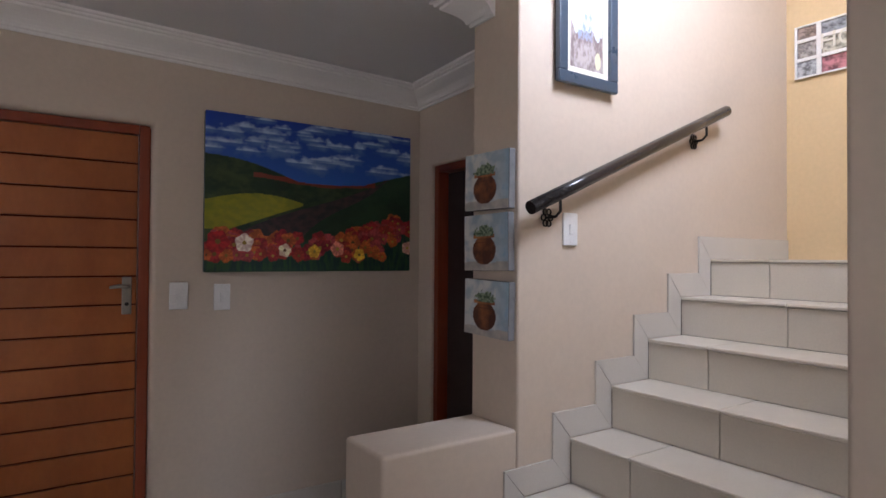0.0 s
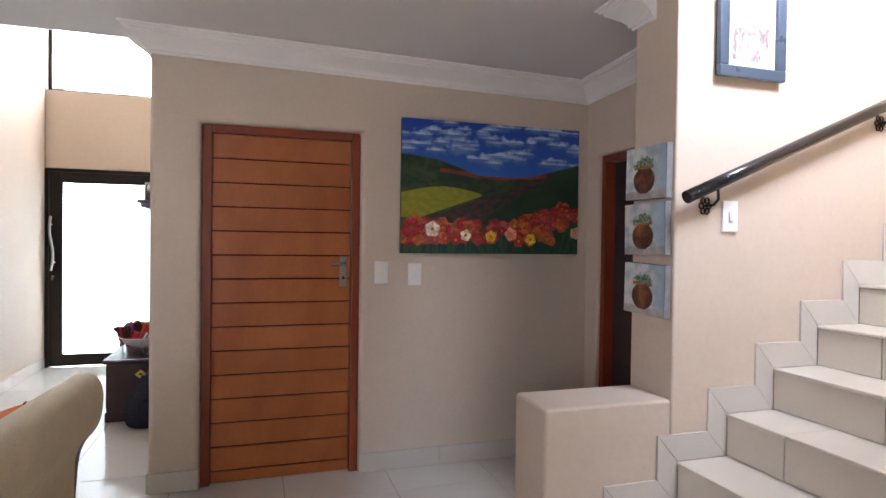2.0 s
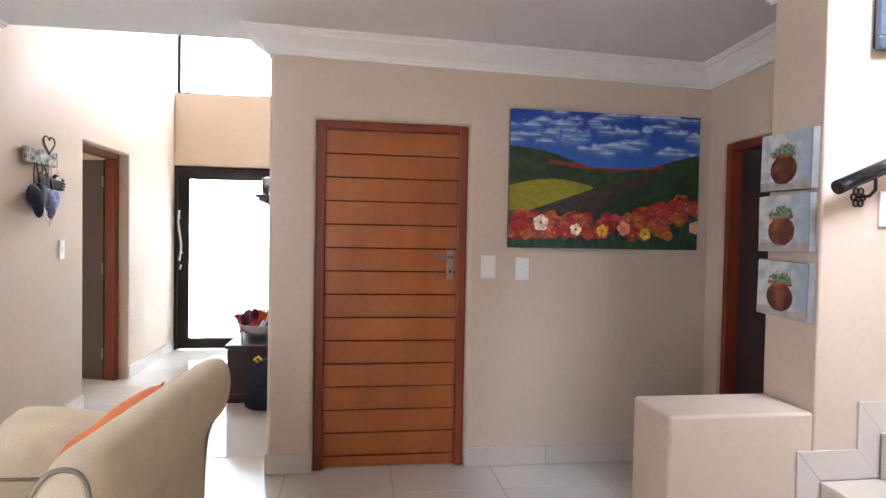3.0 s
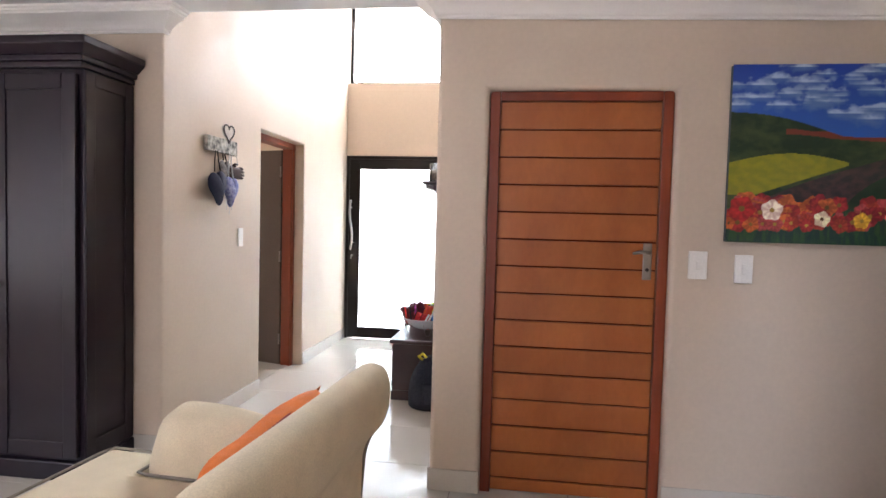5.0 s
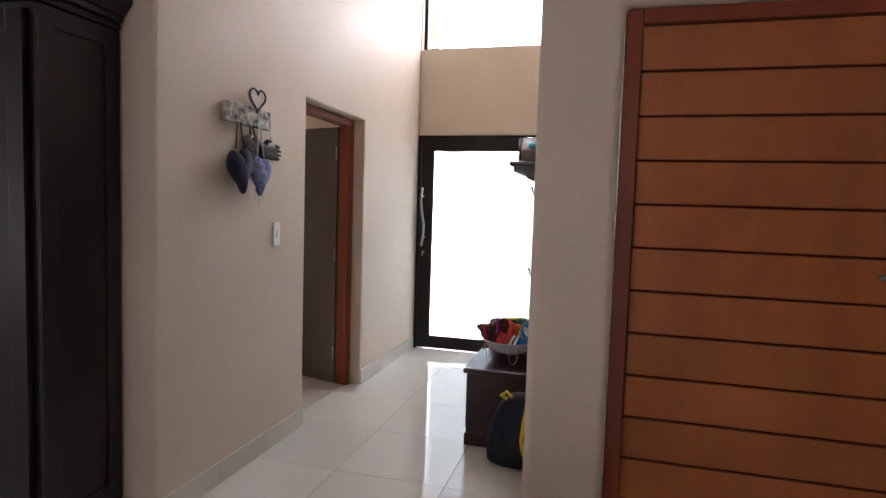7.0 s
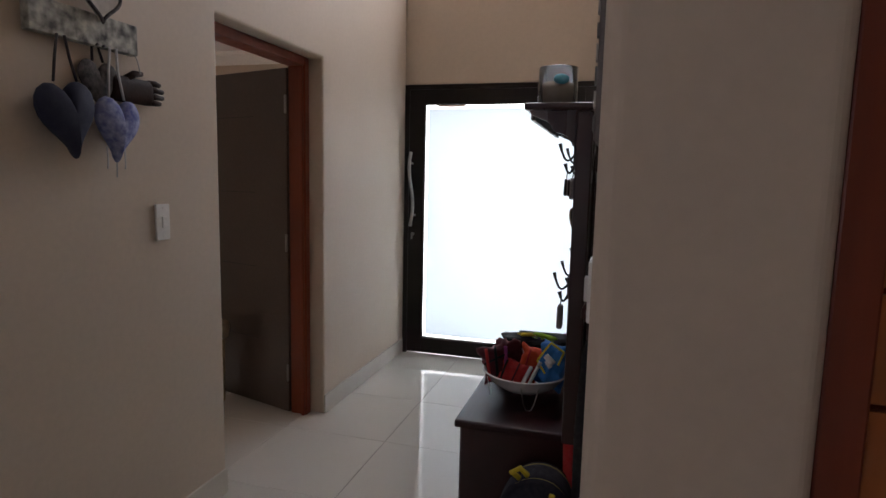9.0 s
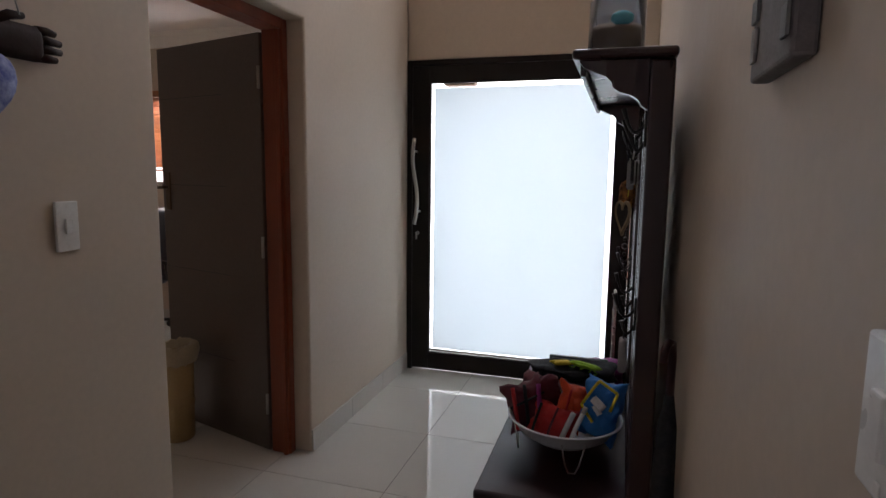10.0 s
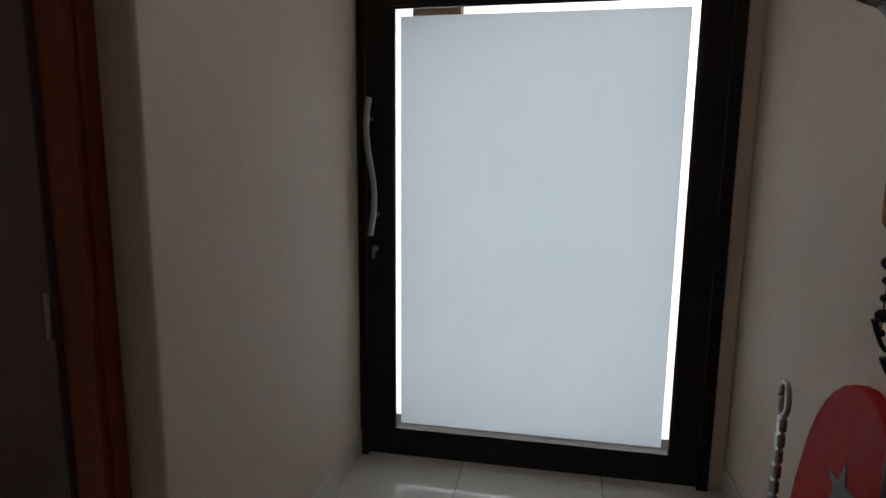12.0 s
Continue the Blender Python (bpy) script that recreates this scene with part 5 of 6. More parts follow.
# backpack, umbrella, board and toy sword on the floor
bp = thing("backpack", (-0.655, 5.40, 0), "navy backpack with yellow piping slumped on the floor", "backpack")
bm = bmesh.new()
prof = smooth_outline([(-0.150, 0.0), (-0.165, 0.10), (-0.150, 0.24), (-0.09, 0.36), (0.0, 0.40), (0.09, 0.37), (0.145, 0.24), (0.155, 0.10), (0.145, 0.0)], 2)
bm = soft_loft(prof, -0.085, 0.085, 0.055)
bm.transform(Matrix.Translation((-0.655, 5.43, 0.004)))
part("body", bm, NAVY, bp, smooth=True)
for y in (5.352, 5.508):
    bm = bmesh.new()
    tube(bm, [(-0.655 + x * 0.94, y + (0.022 if y < 5.4 else -0.022), 0.012 + z * 0.96) for x, z in prof], 0.0055, 6)
    part("piping", bm, cloth("dull_yellow_piping", (0.34, 0.30, 0.10)), bp, "yellow-grey piping")
bm = boxed(-0.055, 0.045, -0.03, 0.0, 0.0, 0.17, bevel=0.02, segments=3)
bm.transform(Matrix.Translation((-0.655, 5.345, 0.05)))
part("pocket", bm, NAVY, bp, smooth=True)
bm = bmesh.new()
tube(bm, [(-0.720, 5.39, 0.375), (-0.745, 5.375, 0.40), (-0.715, 5.365, 0.425), (-0.690, 5.38, 0.395)], 0.010, 8)
part("grab_loop", bm, YELLOW, bp, "bright yellow loop")
bm = bmesh.new()
tube(bm, [(-0.600, 5.342, 0.36), (-0.612, 5.320, 0.28), (-0.622, 5.318, 0.18), (-0.612, 5.330, 0.10)], 0.010, 8)
part("strap", bm, YELLOW, bp, "bright yellow strap")

umb = thing("umbrella", (-0.53, 5.50, 0), "rolled red umbrella leaning against the chest", "umbrella")
bm = bmesh.new()
tube(bm, [(-0.545, 5.44, 0.03), (-0.548, 5.49, 0.16), (-0.555, 5.53, 0.46), (-0.556, 5.535, 0.56)], [0.006, 0.022, 0.030, 0.012], 12)
part("canopy", bm, RED, umb, smooth=True)
bm = bmesh.new()
tube(bm, [(-0.556, 5.533, 0.55), (-0.558, 5.536, 0.66), (-0.565, 5.528, 0.70), (-0.575, 5.518, 0.69)], 0.009, 8)
part("handle", bm, BLACKEDGE, umb)
bm = bmesh.new()
tube(bm, [(-0.544, 5.438, 0.0), (-0.545, 5.44, 0.04)], 0.004, 8)
part("ferrule", bm, STEEL, umb)

umb2 = thing("umbrella", (-0.525, 5.43, 0), "long black rolled umbrella standing against the hall wall", "umbrella")
bm = bmesh.new()
tube(bm, [(-0.520, 5.440, 0.05), (-0.518, 5.438, 0.20), (-0.514, 5.432, 0.55), (-0.511, 5.428, 0.80), (-0.510, 5.427, 0.88)], [0.008, 0.022, 0.030, 0.022, 0.010], 14)
part("canopy", bm, BLACKC, umb2, smooth=True)
bm = bmesh.new()
tube(bm, [(-0.510, 5.427, 0.87), (-0.509, 5.426, 0.97), (-0.512, 5.420, 1.005), (-0.520, 5.408, 1.010), (-0.528, 5.398, 0.995), (-0.530, 5.394, 0.965)], 0.010, 10)
part("handle", bm, MAHOGANY, umb2, "curved wooden crook handle")
bm = bmesh.new()
tube(bm, [(-0.520, 5.440, 0.0), (-0.520, 5.440, 0.06)], 0.004, 8)
part("ferrule", bm, STEEL, umb2)

board = thing("foam_board", (-0.53, 6.82, 0), "red foam body board leaning on the hall wall", "body board")
bm = bmesh.new()
out = [(-0.23, 0.0), (-0.25, 0.30), (-0.235, 0.52)] + [(-0.225 * math.cos(a), 0.52 + 0.36 * math.sin(a) ** 0.9) for a in (math.pi * k / 16 for k in range(1, 16))] + [(0.235, 0.52), (0.25, 0.30), (0.23, 0.0)]
prism(bm, out, "x", -0.022, 0.022, 0.008)
lean_b = Matrix.Translation((-0.548, 6.785, 0.002)) @ Matrix.Diagonal((1, 1, 0.975, 1)) @ Matrix.Rotation(radians(4), 4, "Y")
bm.transform(lean_b)
part("deck", bm, material("red_foam_skin", (0.42, 0.008, 0.009), 0.6, vary=0.08, scale=9, bump=0.08, spec=0.2), board, smooth=False)
bm = bmesh.new()
star = [((0.075 if k % 2 == 0 else 0.028) * math.sin(k * math.pi / 5), 0.62 + (0.075 if k % 2 == 0 else 0.028) * math.cos(k * math.pi / 5)) for k in range(10)]
prism(bm, star, "x", -0.0245, -0.0222)
bm.transform(lean_b)
part("print", bm, GREYEDGE, board, "grey star-shaped print")

toy = thing("toy_sword", (-0.645, 6.84, 0), "silver and blue toy sword leaning beside the chest", "toy")
bm = bmesh.new()
tube(bm, [(-0.650, 6.865, 0.0), (-0.647, 6.852, 0.43)], 0.014, 10)
part("grip", bm, BLUE, toy)
for k in range(8):
    z = 0.43 + k * 0.041
    part("segment", boxed(-0.655, -0.637, 6.837 - 0.002 * k, 6.867 - 0.002 * k, z, z + 0.0408, bevel=0.006, segments=1), STEEL, toy)
bm = bmesh.new()
tube(bm, [(-0.646, 6.836 + 0.024 * math.cos(a), 0.802 + 0.042 * math.sin(a)) for a in (2 * math.pi * k / 14 for k in range(15))], 0.007, 8)
part("loop", bm, STEEL, toy)

# keys and charms on the hooks of the stand


def hanging(name, y, z, label, category, build):
    t = thing(name, (SXF - 0.028, y, z), label, category, "things on the coat hooks")
    build(t, SXF - 0.028, y, z)
    return t


def cord(t, x, y, z0, z1, mat, r=0.002):
    bm = bmesh.new()
    tube(bm, [(x, y, z0), (x + 0.003, y + 0.004, (z0 + z1) / 2), (x, y, z1)], r, 6)
    part("cord", bm, mat, t)


def keys(t, x, y, z):
    cord(t, x, y, z, z - 0.06, STEEL)
    for k in range(4):
        bm = boxed(-0.004, 0.004, -0.011, 0.011, -0.055, 0.0, bevel=0.002)
        bm.transform(Matrix.Translation((x + 0.004 * k, y - 0.012 + 0.008 * k, z - 0.058)) @ Matrix.Rotation(radians(-24 + 16 * k), 4, "X"))
        part("key", bm, STEEL if k % 2 else IRON, t)


def fob(t, x, y, z):
    cord(t, x, y, z, z - 0.05, BLACKC)
    part("fob", boxed(x - 0.010, x + 0.010, y - 0.024, y + 0.024, z - 0.135, z - 0.05, bevel=0.008, segments=3), cloth("grey_fob", (0.22, 0.21, 0.21)), t, smooth=True)


def animal_pouch(t, x, y, z):
    cord(t, x, y, z, z - 0.05, BLACKC)
    spot = material("spotted_fur", (0.46, 0.19, 0.05), 0.9, scale=55, second=(0.015, 0.010, 0.008), grain=0.1, bump=0.5)
    bm = pillow(0.10, 0.13, 0.06, 12, 0.25, 11.0)
    bm.transform(Matrix.Translation((x, y, z - 0.11)) @ Matrix.Rotation(radians(80), 4, "Z"))
    part("pouch", bm, spot, t, smooth=True)


def beads(t, x, y, z):
    cord(t, x, y, z, z - 0.30, BLACKC, 0.0012)
    for k in range(9):
        bm = bmesh.new()
        bmesh.ops.create_icosphere(bm, subdivisions=2, radius=0.008 + 0.005 * (k % 3 == 1), matrix=Matrix.Translation((x, y, z - 0.03 - 0.032 * k)))
        part("bead", bm, IRON, t, smooth=True)


def wooden_heart(t, x, y, z):
    cord(t, x, y, z, z - 0.06, YELLOW)
    pts = [(0.045 * (16 * math.sin(a) ** 3) / 16, 0.048 * (13 * math.cos(a) - 5 * math.cos(2 * a) - 2 * math.cos(3 * a) - math.cos(4 * a)) / 16) for a in (2 * math.pi * k / 28 for k in range(29))]
    bm = bmesh.new()
    turned = Matrix.Translation((x - 0.014, y, 0)) @ Matrix.Rotation(radians(34), 4, "Z") @ Matrix.Translation((-x, -y, 0))
    tube(bm, [(x, y + 0.95 * p, z - 0.13 + 1.4 * q) for p, q in pts], 0.007, 6)
    bm.transform(turned)
    part("rim", bm, material("pale_twine", (0.24, 0.18, 0.11), 0.9, bump=0.6), t)
    bm = bmesh.new()
    prism(bm, [(y + 0.88 * p, z - 0.13 + 1.30 * q) for p, q in pts[:-1]], "x", x - 0.003, x + 0.003)
    bm.transform(turned)
    part("slate", bm, IRON, t)


def tag(t, x, y, z):
    cord(t, x, y, z, z - 0.03, BLACKC)
    part("card", boxed(x - 0.006, x - 0.003, y - 0.045, y + 0.045, z - 0.075, z - 0.03, bevel=0.001), NAVY, t)


yf, yi = HOOKS[3], HOOKS[2]
hanging("key_tag", yf + 0.04, 1.495, "dark card key tag hanging on the hall stand", "tag", tag)
hanging("key_bunch", yf - 0.015, 1.475, "bunch of house keys hanging on the hall stand", "keys", keys)
hanging("fur_pouch", yf - 0.005, 1.41, "small leopard-spotted pouch hanging on a hook", "pouch", animal_pouch)
hanging("bead_chain", yf + 0.030, 1.345, "dark bead chain hanging on the hall stand", "beads", beads)
hanging("heart_charm", yi + 0.015, 1.36, "slate heart in a twine rim hanging on a hook", "ornament", wooden_heart)
hanging("key_bunch", yi, 1.475, "bunch of car keys hanging beside the mirror", "keys", keys)
hanging("key_fob", HOOKS[1], 1.475, "grey car key fob hanging beside the mirror", "key fob", fob)
hanging("key_bunch", HOOKS[0], 1.475, "bunch of small keys on the near hook", "keys", keys)
hanging("key_fob", HOOKS[0] + 0.008, 1.025, "dark grey key fob on a low hook", "key fob", fob)

# ornaments on the hall's other wall: a patterned sign with stuffed hearts and a carved hand
zebra = material("black_white_print", (0.62, 0.60, 0.52), 0.6, scale=26, second=(0.03, 0.03, 0.03), grain=0.1, bump=0.3)
zebra_fine = material("dark_lace_print", (0.15, 0.135, 0.13), 0.7, scale=60, second=(0.010, 0.010, 0.012), grain=0.1, bump=0.5)
sign = thing("wall_sign", (L + 0.03, 4.91, 1.80), "patterned black and white wall plaque with a raised heart", "sign")
bm = boxed(L + 0.003, L + 0.034, 4.715, 5.10, 1.795, 1.892, bevel=0.004)
part("plaque", bm, zebra, sign)
HEART = [(16 * math.sin(a) ** 3 / 16, (13 * math.cos(a) - 5 * math.cos(2 * a) - 2 * math.cos(3 * a) - math.cos(4 * a)) / 16) for a in (2 * math.pi * k / 32 for k in range(32))]
bm = bmesh.new()
prism(bm, [(4.945 + 0.068 * p, 1.935 + 0.062 * q) for p, q in HEART], "x", L + 0.0345, L + 0.052, 0.004)
part("raised_heart", bm, material("pearl_mosaic", (0.68, 0.64, 0.58), 0.3, vary=0.15, scale=60, bump=0.6, bump_scale=120), sign)
bm = bmesh.new()
tube(bm, [(L + 0.052, 4.945 + 0.070 * p, 1.935 + 0.064 * q) for p, q in HEART + HEART[:1]], 0.006, 6)
part("rim", bm, zebra_fine, sign)


def heart_cushion(name, y, z, w, h, d, mat, label, cord_mat, top, spread=0.03, tails=0, turn=0):
    """A stuffed hanging heart with its two cords."""
    x = L + 0.012 + d / 2
    t = thing(name, (x, y, z), label, "ornament", "hanging hearts on the wall")
    bm = bmesh.new()
    rings = []
    for k, s in enumerate((1.0, 0.97, 0.86, 0.66, 0.38, 0.10)):
        e = d / 2 * math.sqrt(max(0.0, 1 - s ** 2.6))
        rings.append([[bm.verts.new((x + sg * e, y + w / 2 * p * s, z + h / 2 * (q * s - 0.05 * (1 - s)))) for p, q in HEART] for sg in ((1, -1) if k else (1,))])
    n = len(HEART)
    for sg in (0, 1):
        prev = rings[0][0]
        for r in rings[1:]:
            cur = r[sg]
            for k in range(n):
                bm.faces.new((prev[k], prev[(k + 1) % n], cur[(k + 1) % n], cur[k]))
            prev = cur
        bm.faces.new(prev)
    bm.transform(Matrix.Translation((x, y, z)) @ Matrix.Rotation(radians(turn), 4, "X") @ Matrix.Translation((-x, -y, -z)))
    part("stuffed_heart", bm, mat, t, smooth=True)
    for s in (-1, 1):
        bm = bmesh.new()
        tube(bm, [(x, y + s * spread, z + h * 0.36), (x - 0.008, y + s * spread * 0.6, (z + top) / 2 + 0.05), (L + 0.040, y + s * 0.012, top)], 0.004, 6)
        part("cord", bm, cord_mat, t)
    for k in range(tails):
        bm = bmesh.new()
        yy = y - 0.035 + 0.035 * k
        tube(bm, [(x - 0.01, yy, z - h * 0.30), (x - 0.012, yy + 0.004, z - h * 0.5), (x - 0.010, yy, z - h * (0.62 + 0.12 * (k == 1)))], 0.0025, 5)
        part("tail", bm, WHITEC, t)
    return t


denim = material("dark_denim_felt", (0.026, 0.030, 0.062), 0.85, vary=0.15, scale=20, bump=0.5, bump_scale=250)
floral = material("blue_floral_cotton", (0.09, 0.11, 0.34), 0.85, scale=48, second=(0.36, 0.40, 0.60), grain=0.08, bump=0.4, bump_scale=250)
ribbon = cloth("dark_ribbon", (0.035, 0.028, 0.030))
heart_cushion("heart_ornament", 4.805, 1.575, 0.19, 0.245, 0.075, denim, "dark denim stuffed heart on a black ribbon", ribbon, 1.80, 0.04, 0, 10)
heart_cushion("heart_ornament", 4.990, 1.560, 0.170, 0.225, 0.065, floral, "blue floral stuffed heart on white cords", WHITEC, 1.80, 0.03, 3, -4)
heart_cushion("heart_ornament", 4.945, 1.690, 0.150, 0.170, 0.022, zebra_fine, "flat black lace-patterned heart", ribbon, 1.80, 0.02, 0, 0)
palm = thing("carved_hand", (L + 0.03, 5.13, 1.68), "dark carved wooden glove form hung sideways", "ornament")
bm = soft_loft(smooth_outline([(L + 0.006, 1.640), (L + 0.036, 1.640), (L + 0.036, 1.722), (L + 0.006, 1.722)], 1), 4.99, 5.165, 0.012)
for k in range(4):
    z = 1.652 + 0.021 * k
    tube(bm, [(L + 0.021, 5.155, z), (L + 0.021, 5.185, z + 0.001 * k), (L + 0.021, 5.205 + 0.014 * (k in (1, 2)), z)], [0.0115, 0.0105, 0.008], 10)
tube(bm, [(L + 0.021, 5.06, 1.718), (L + 0.021, 5.09, 1.737), (L + 0.021, 5.125, 1.742)], [0.013, 0.012, 0.008], 10)
part("form", bm, material("dark_carved_wood", (0.030, 0.012, 0.008), 0.6, vary=0.2, scale=30, bump=0.3, spec=0.2), palm, smooth=True)
bm = bmesh.new()
tube(bm, [(L + 0.03, 5.11, 1.74), (L + 0.03, 5.10, 1.78), (L + 0.03, 5.085, 1.800)], 0.002, 5)
part("string", bm, STEEL, palm)

# narrow mosaic panel on the other wall
panel = thing("mosaic_panel", (R - 0.02, 4.725, 1.475), "narrow grey wall panel edged with mirror mosaic", "wall decoration")
part("board", boxed(R - 0.024, R - 0.001, 4.640, 4.820, 1.495, 2.20, bevel=0.004), cloth("grey_driftwood", (0.20, 0.18, 0.18)), panel)
random.seed(9)
for k in range(15):
    z = 1.515 + k * 0.045
    for y in (4.645, 4.785):
        part("mosaic_chip", boxed(R - 0.0285, R - 0.0245, y, y + random.uniform(0.018, 0.028), z, z + random.uniform(0.025, 0.04), bevel=0.001), STEEL if (k + (y > 4.7)) % 2 else GREYEDGE, panel)

# ---- office beyond the doorway ----
desk_mat = wood("cherry_desk", (0.22, 0.060, 0.024), (0.13, 0.034, 0.015), 0.32, (1, 8, 1), 5.0, 0.3)
desk = thing("office_desk", (-4.40, 6.9, 0), "red-brown wooden office desk with a dark blotter top", "desk")
part("desktop", boxed(-4.78, -4.02, 6.37, 7.62, 0.728, 0.760, bevel=0.006), NAVY, desk, "dark blue-black desk top")
part("modesty_panel", boxed(-4.115, -4.085, 6.44, 7.55, 0.10, 0.727, bevel=0.004), desk_mat, desk)
for y in (6.46, 6.84, 7.22):
    part("raised_panel", boxed(-4.086, -4.078, y, y + 0.30, 0.20, 0.64, bevel=0.006), desk_mat, desk)
for y in (6.42, 7.52):
    part("end_panel", boxed(-4.74, -4.118, y, y + 0.04, 0.0, 0.727, bevel=0.004), desk_mat, desk)
    part("foot", boxed(-4.76, -4.06, y - 0.012, y + 0.052, 0.0, 0.05, bevel=0.006), BLACKEDGE, desk)
for k, (x, y, a) in enumerate(((-4.18, 7.34, 12), (-4.30, 7.07, -20), (-4.16, 6.82, 5), (-4.25, 7.44, 40))):
    bm = boxed(-0.105, 0.105, -0.148, 0.148, 0, 0.004 + 0.008 * (k == 1))
    bm.transform(pose(x, y, 0.761 + 0.0005 * k, 0, 0, a))
    solo("paper_stack", bm, WHITEC, "loose white papers on the office desk", "paper", group="papers on the desk", at=(x, y, 0.761))
leather = material("navy_leather", (0.018, 0.022, 0.040), 0.38, vary=0.1, scale=14, bump=0.3, bump_scale=120)
oc2 = thing("office_chair", (-4.56, 7.93, 0), "dark navy leather swivel office chair behind the desk", "chair", turn=-18)
for nm, sz, at, ang in (("backrest", (0.50, 0.62, 0.12), (0.02, 0.21, 0.75), -8), ("seat", (0.50, 0.48, 0.13), (0, -0.02, 0.46), 88)):
    bm = pillow(*sz, 14, 0.05, 3.0)
    bm.transform(pose(*at, ang, 0, 0))
    part(nm, bm, leather, oc2, local=True, smooth=True)
bm = bmesh.new()
tube(bm, [(0, 0, 0.06), (0, 0, 0.42)], 0.028, 12)
part("gas_column", bm, IRON, oc2, local=True)
for k in range(5):
    a = 2 * math.pi * k / 5
    bm = bmesh.new()
    tube(bm, [(0, 0, 0.10), (0.28 * math.cos(a), 0.28 * math.sin(a), 0.065)], [0.024, 0.014], 8)
    leg = part("base_leg", bm, IRON, oc2, local=True)
    bm = bmesh.new()
    c, s = math.cos(a), math.sin(a)
    tube(bm, [(0.28 * c - 0.014 * s, 0.28 * s + 0.014 * c, 0.029), (0.28 * c + 0.014 * s, 0.28 * s - 0.014 * c, 0.029)], 0.028, 12)
    part("castor", bm, BLACKEDGE, leg, local=True)
for s in (-1, 1):
    bm = bmesh.new()
    tube(bm, [(s * 0.25, 0.18, 0.46), (s * 0.29, 0.14, 0.60), (s * 0.29, -0.02, 0.655), (s * 0.28, -0.16, 0.64)], 0.02, 8)
    part("armrest", bm, BLACKEDGE, oc2, local=True)

tan = material("tan_bin_plastic", (0.44, 0.31, 0.15), 0.55, vary=0.08, scale=9, bump=0.15, bump_scale=70)
bin_1 = thing("waste_bin", (-2.778, 6.400, 0), "tall tan cylindrical waste bin with a crumpled liner", "bin")
bm = bmesh.new()
lathe(bm, (-2.778, 6.400, 0.002), [(0.074, 0), (0.080, 0.008), (0.082, 0.18), (0.086, 0.19), (0.086, 0.20), (0.083, 0.21), (0.088, 0.45), (0.080, 0.455), (0.075, 0.20), (0.02, 0.02)], 32)
part("drum", bm, tan, bin_1)
bm = bmesh.new()
rings = []
for k, (r, z) in enumerate(((0.090, 0.405), (0.108, 0.425), (0.118, 0.460), (0.112, 0.492), (0.095, 0.505), (0.078, 0.498), (0.070, 0.46))):
    rings.append([bm.verts.new((-2.778 + (r + 0.012 * noise.noise(Vector((5 * math.cos(a), 5 * math.sin(a), k * 0.7)))) * math.cos(a), 6.400 + (r + 0.012 * noise.noise(Vector((5 * math.cos(a), 5 * math.sin(a), k * 0.7)))) * math.sin(a), z + 0.02 * noise.noise(Vector((4 * math.cos(a), 4 * math.sin(a), 9))))) for a in (2 * math.pi * q / 40 for q in range(40))])
for a, b2 in zip(rings, rings[1:]):
    for k in range(40):
        bm.faces.new((a[k], a[(k + 1) % 40], b2[(k + 1) % 40], b2[k]))
part("liner", bm, material("cream_bag_film", (0.52, 0.42, 0.28), 0.5, vary=0.12, scale=14, bump=0.4, bump_scale=60), bin_1, "crumpled cream bin liner", smooth=True)

# ---- pieces of the setting: stair tiles, skirting and floor tiles ----
bm_t = {}


def shared_tile(key, w, d, h, soft):
    """One tile mesh for all tiles of a size: corner at the origin, top at z = 0."""
    if key not in bm_t:
        bm = boxed(0, w, 0, d, -h, 0)
        top = [e for e in bm.edges if all(v.co.z > -1e-6 for v in e.verts)]
        bmesh.ops.bevel(bm, geom=top, offset=soft, segments=1, affect="EDGES")
        me = bpy.data.meshes.new(key)
        bm.to_mesh(me)
        bm.free()
        bm_t[key] = me
    return bm_t[key]


# treads and risers, with a joint at a third of the width on the lower steps
for k, (x, z) in enumerate(NOSE):
    deep = GOING + 0.012 if k < 7 else 3.80 - x
    cut = SY + (PY0 - SY) * 0.62
    joint = [(SY + 0.001, cut - 0.002), (cut + 0.002, PY0 - 0.012)] if k % 2 == 0 else [(SY + 0.001, PY0 - 0.30), (PY0 - 0.296, PY0 - 0.012)]
    for y0, y1 in joint:
        bm = boxed(x - 0.008, x + deep - 0.002, y0, y1, z - 0.014, z, bevel=0.003, segments=1)
        part("tread_tile", bm, STEPTILE, stairs)
    for y0, y1 in joint[::-1]:
        bm = boxed(x, x + 0.012, y0, y1, (z - RISE + 0.002) if k else 0.002, z - 0.016, bevel=0.0015, segments=1)
        part("riser_tile", bm, STEPTILE, stairs)
# stepped skirting up the stair wall, mitred where it turns
UP, AHEAD = 0.112, 0.098
for k, (x, z) in enumerate(NOSE[:7]):
    xn, zn = NOSE[k + 1]
    for run in ([(x + 0.0006, z + 0.0006), (xn - 0.0006, z + 0.0006), (xn - AHEAD - 0.0006, z + UP), (x - AHEAD + 0.0006, z + UP)],
                [(xn - 0.0005, z + 0.0012), (xn - 0.0005, zn - 0.0008), (xn - AHEAD, zn + UP - 0.0008), (xn - AHEAD, z + UP + 0.0006)]):
        bm = bmesh.new()
        prism(bm, run, "y", PY0 - 0.010, PY0 - 0.0005, 0.0008)
        part("skirting_tile", bm, SKIRT, stairs)
bm = bmesh.new()
prism(bm, [(NOSE[7][0] + 0.001, LAND + 0.001), (3.798, LAND + 0.001), (3.798, LAND + UP), (NOSE[7][0] - AHEAD, LAND + UP)], "y", PY0 - 0.010, PY0 - 0.0005, 0.002)
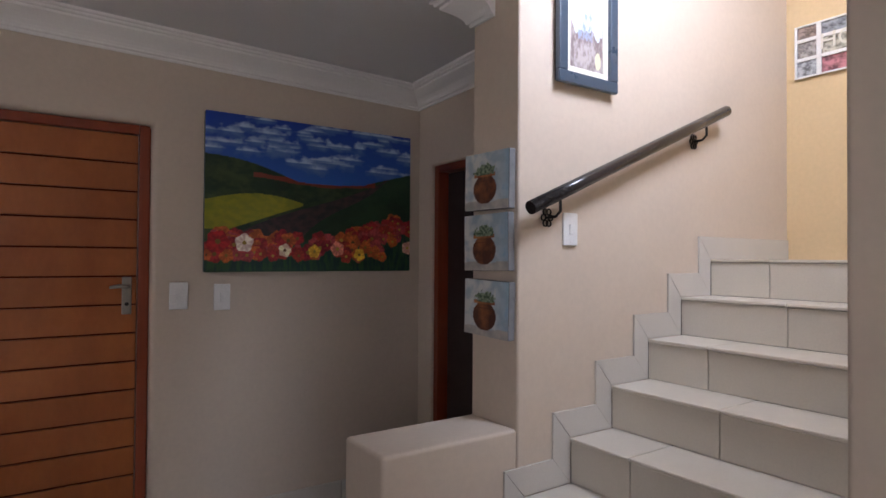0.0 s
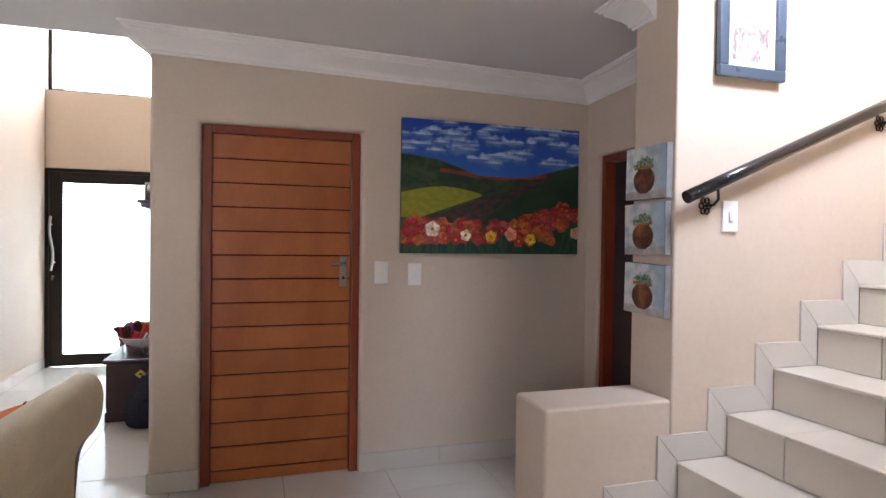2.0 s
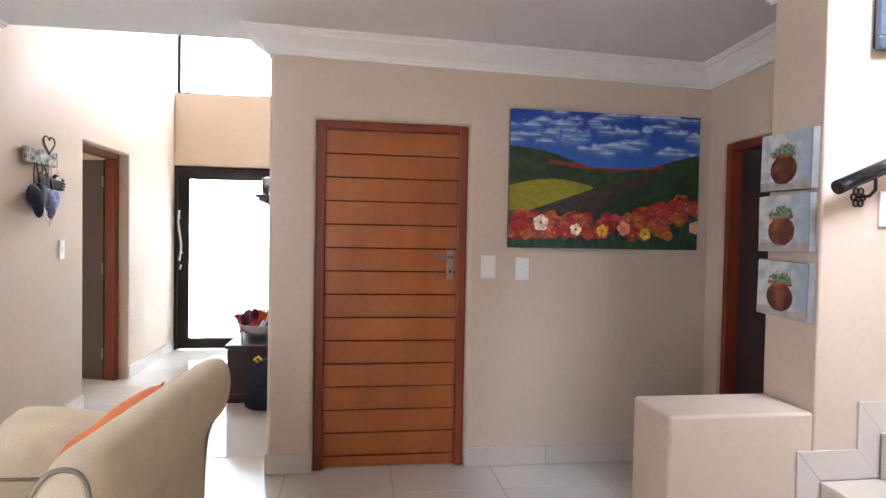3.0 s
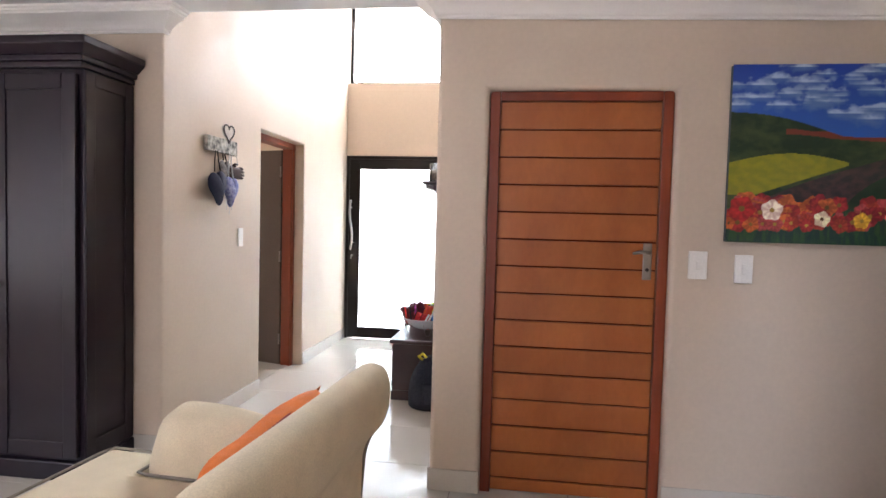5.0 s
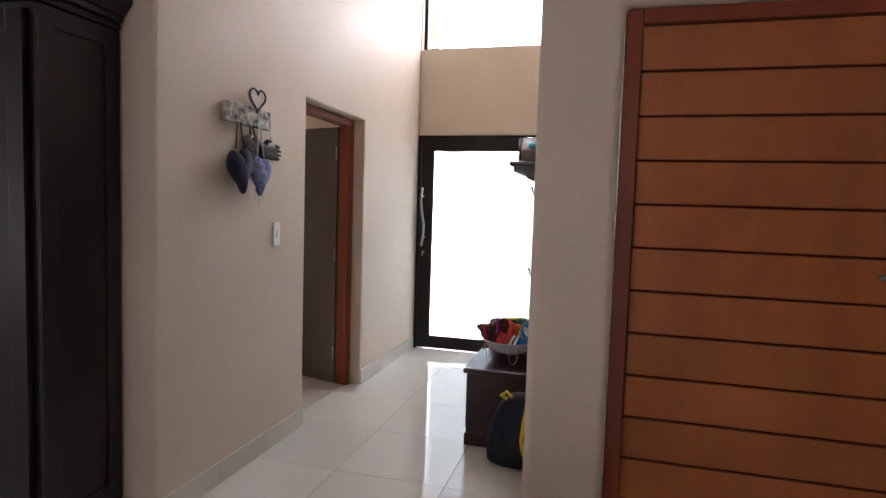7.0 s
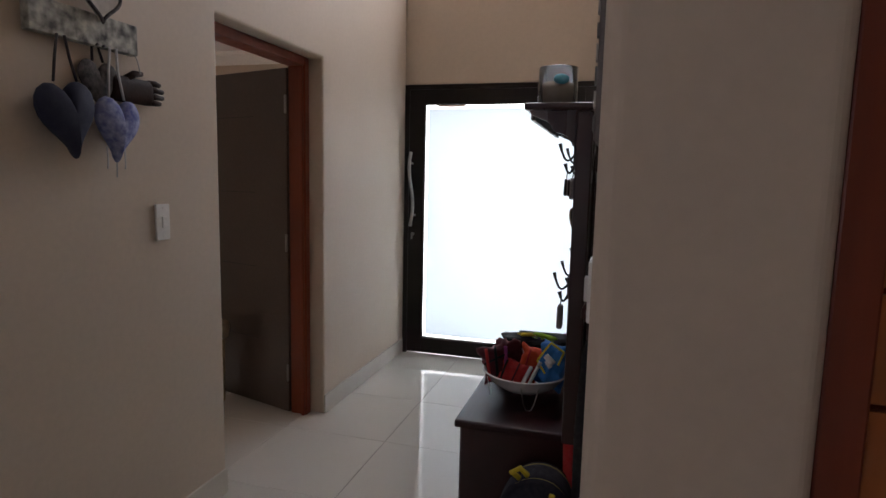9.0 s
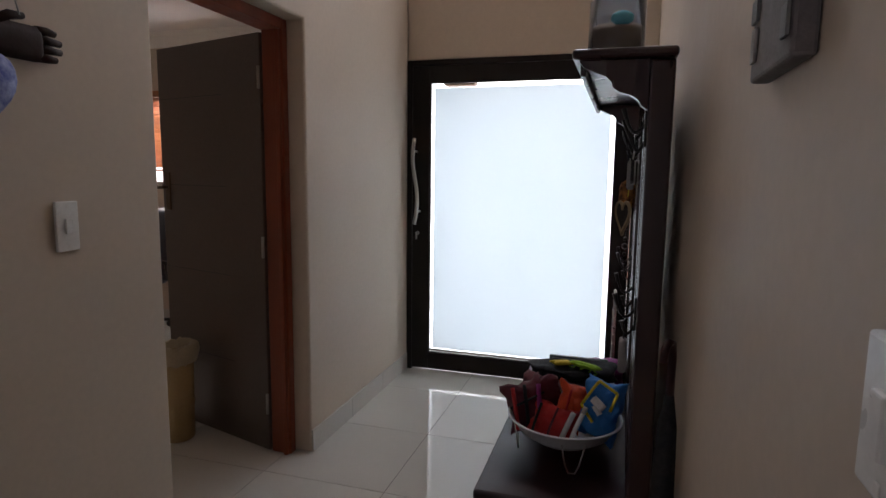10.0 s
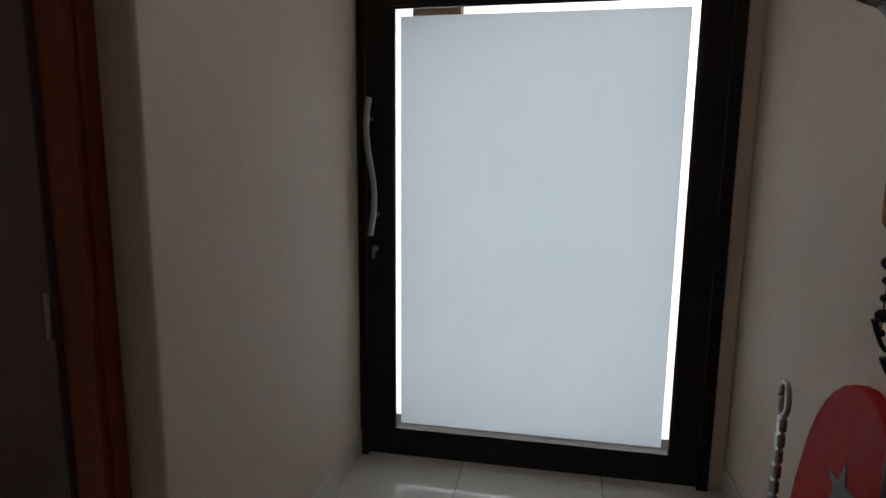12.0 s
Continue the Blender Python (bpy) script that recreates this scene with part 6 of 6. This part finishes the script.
part("skirting_tile", bm, SKIRT, stairs)


def skirting(name, axis, face, side, runs, height=0.115, thick=0.010):
    """Tile skirting along a wall in 0.6 m pieces; side is the way it stands out from the face."""
    host = thing(name, (0, 0, 0), "pale tile skirting along the foot of the wall", "baseboard", kind="structure")
    for a, b in runs:
        n = max(1, math.ceil((b - a) / 0.6 - 0.05))
        for i in range(n):
            u0, u1 = a + (b - a) * i / n + 0.001, a + (b - a) * (i + 1) / n - 0.001
            lo, hi = sorted((face + side * 0.0005, face + side * thick))
            bm = boxed(lo, hi, u0, u1, 0.002, height, bevel=0.002, segments=1) if axis == "x" else boxed(u0, u1, lo, hi, 0.002, height, bevel=0.002, segments=1)
            part("skirting_tile", bm, SKIRT, host)


skirting("baseboard_passage", "y", D, -1, [(R + 0.001, -0.219), (0.673, EW - 0.012)])
skirting("baseboard_hall_left", "x", L, 1, [(W, 5.550), (6.470, F - 0.012)])
skirting("baseboard_hall_right", "x", R, -1, [(D, F - 0.012)])
skirting("baseboard_wardrobe", "y", W, -1, [(-4.5, L)])
skirting("baseboard_parapet", "y", PY1 - 0.008, 1, [(1.13, EW - 0.012)])
skirting("baseboard_office", "y", OFFICE_N, -1, [(OFFICE_W + 0.02, L - 0.24)])

floor = solo("floor", boxed(OFFICE_W, 4.2, SOUTH, F + 0.5, -0.06, -0.0025), GROUT, "large polished cream porcelain floor tiles", "floor", "structure")
GX, GY, PITCH = -1.565, 5.04, 0.60
far = bmesh.new()
for i in range(-7, 7):
    for j in range(-13, 6):
        x, y = GX + i * PITCH, GY + j * PITCH
        x0, x1, y0, y1 = max(x, OFFICE_W), min(x + PITCH, EW + 0.2), max(y, SOUTH), min(y + PITCH, OFFICE_N)
        if x1 - x0 < 0.05 or y1 - y0 < 0.05 or (y > F + 0.1 and x > L - 0.3) or (x0 > 1.6 and y1 < PY1):
            continue
        if x1 - x0 > PITCH - 0.001 and y1 - y0 > PITCH - 0.001 and y > 0.0 and x > -4.3:
            ob = new("tile", shared_tile("floor_tile", PITCH - 0.003, PITCH - 0.003, 0.009, 0.0008))
            if not ob.data.materials:
                ob.data.materials.append(TILE)
            ob.location = (x + 0.0015, y + 0.0015, 0)
            ob.parent = floor
        else:
            box(far, x0 + 0.0015, x1 - 0.0015, y0 + 0.0015, y1 - 0.0015, -0.009, 0.0)
ob = new("floor_tiles_far", finish("floor_tiles_far", far, TILE))
ob.parent = floor
tagged(ob, kind="stuff")
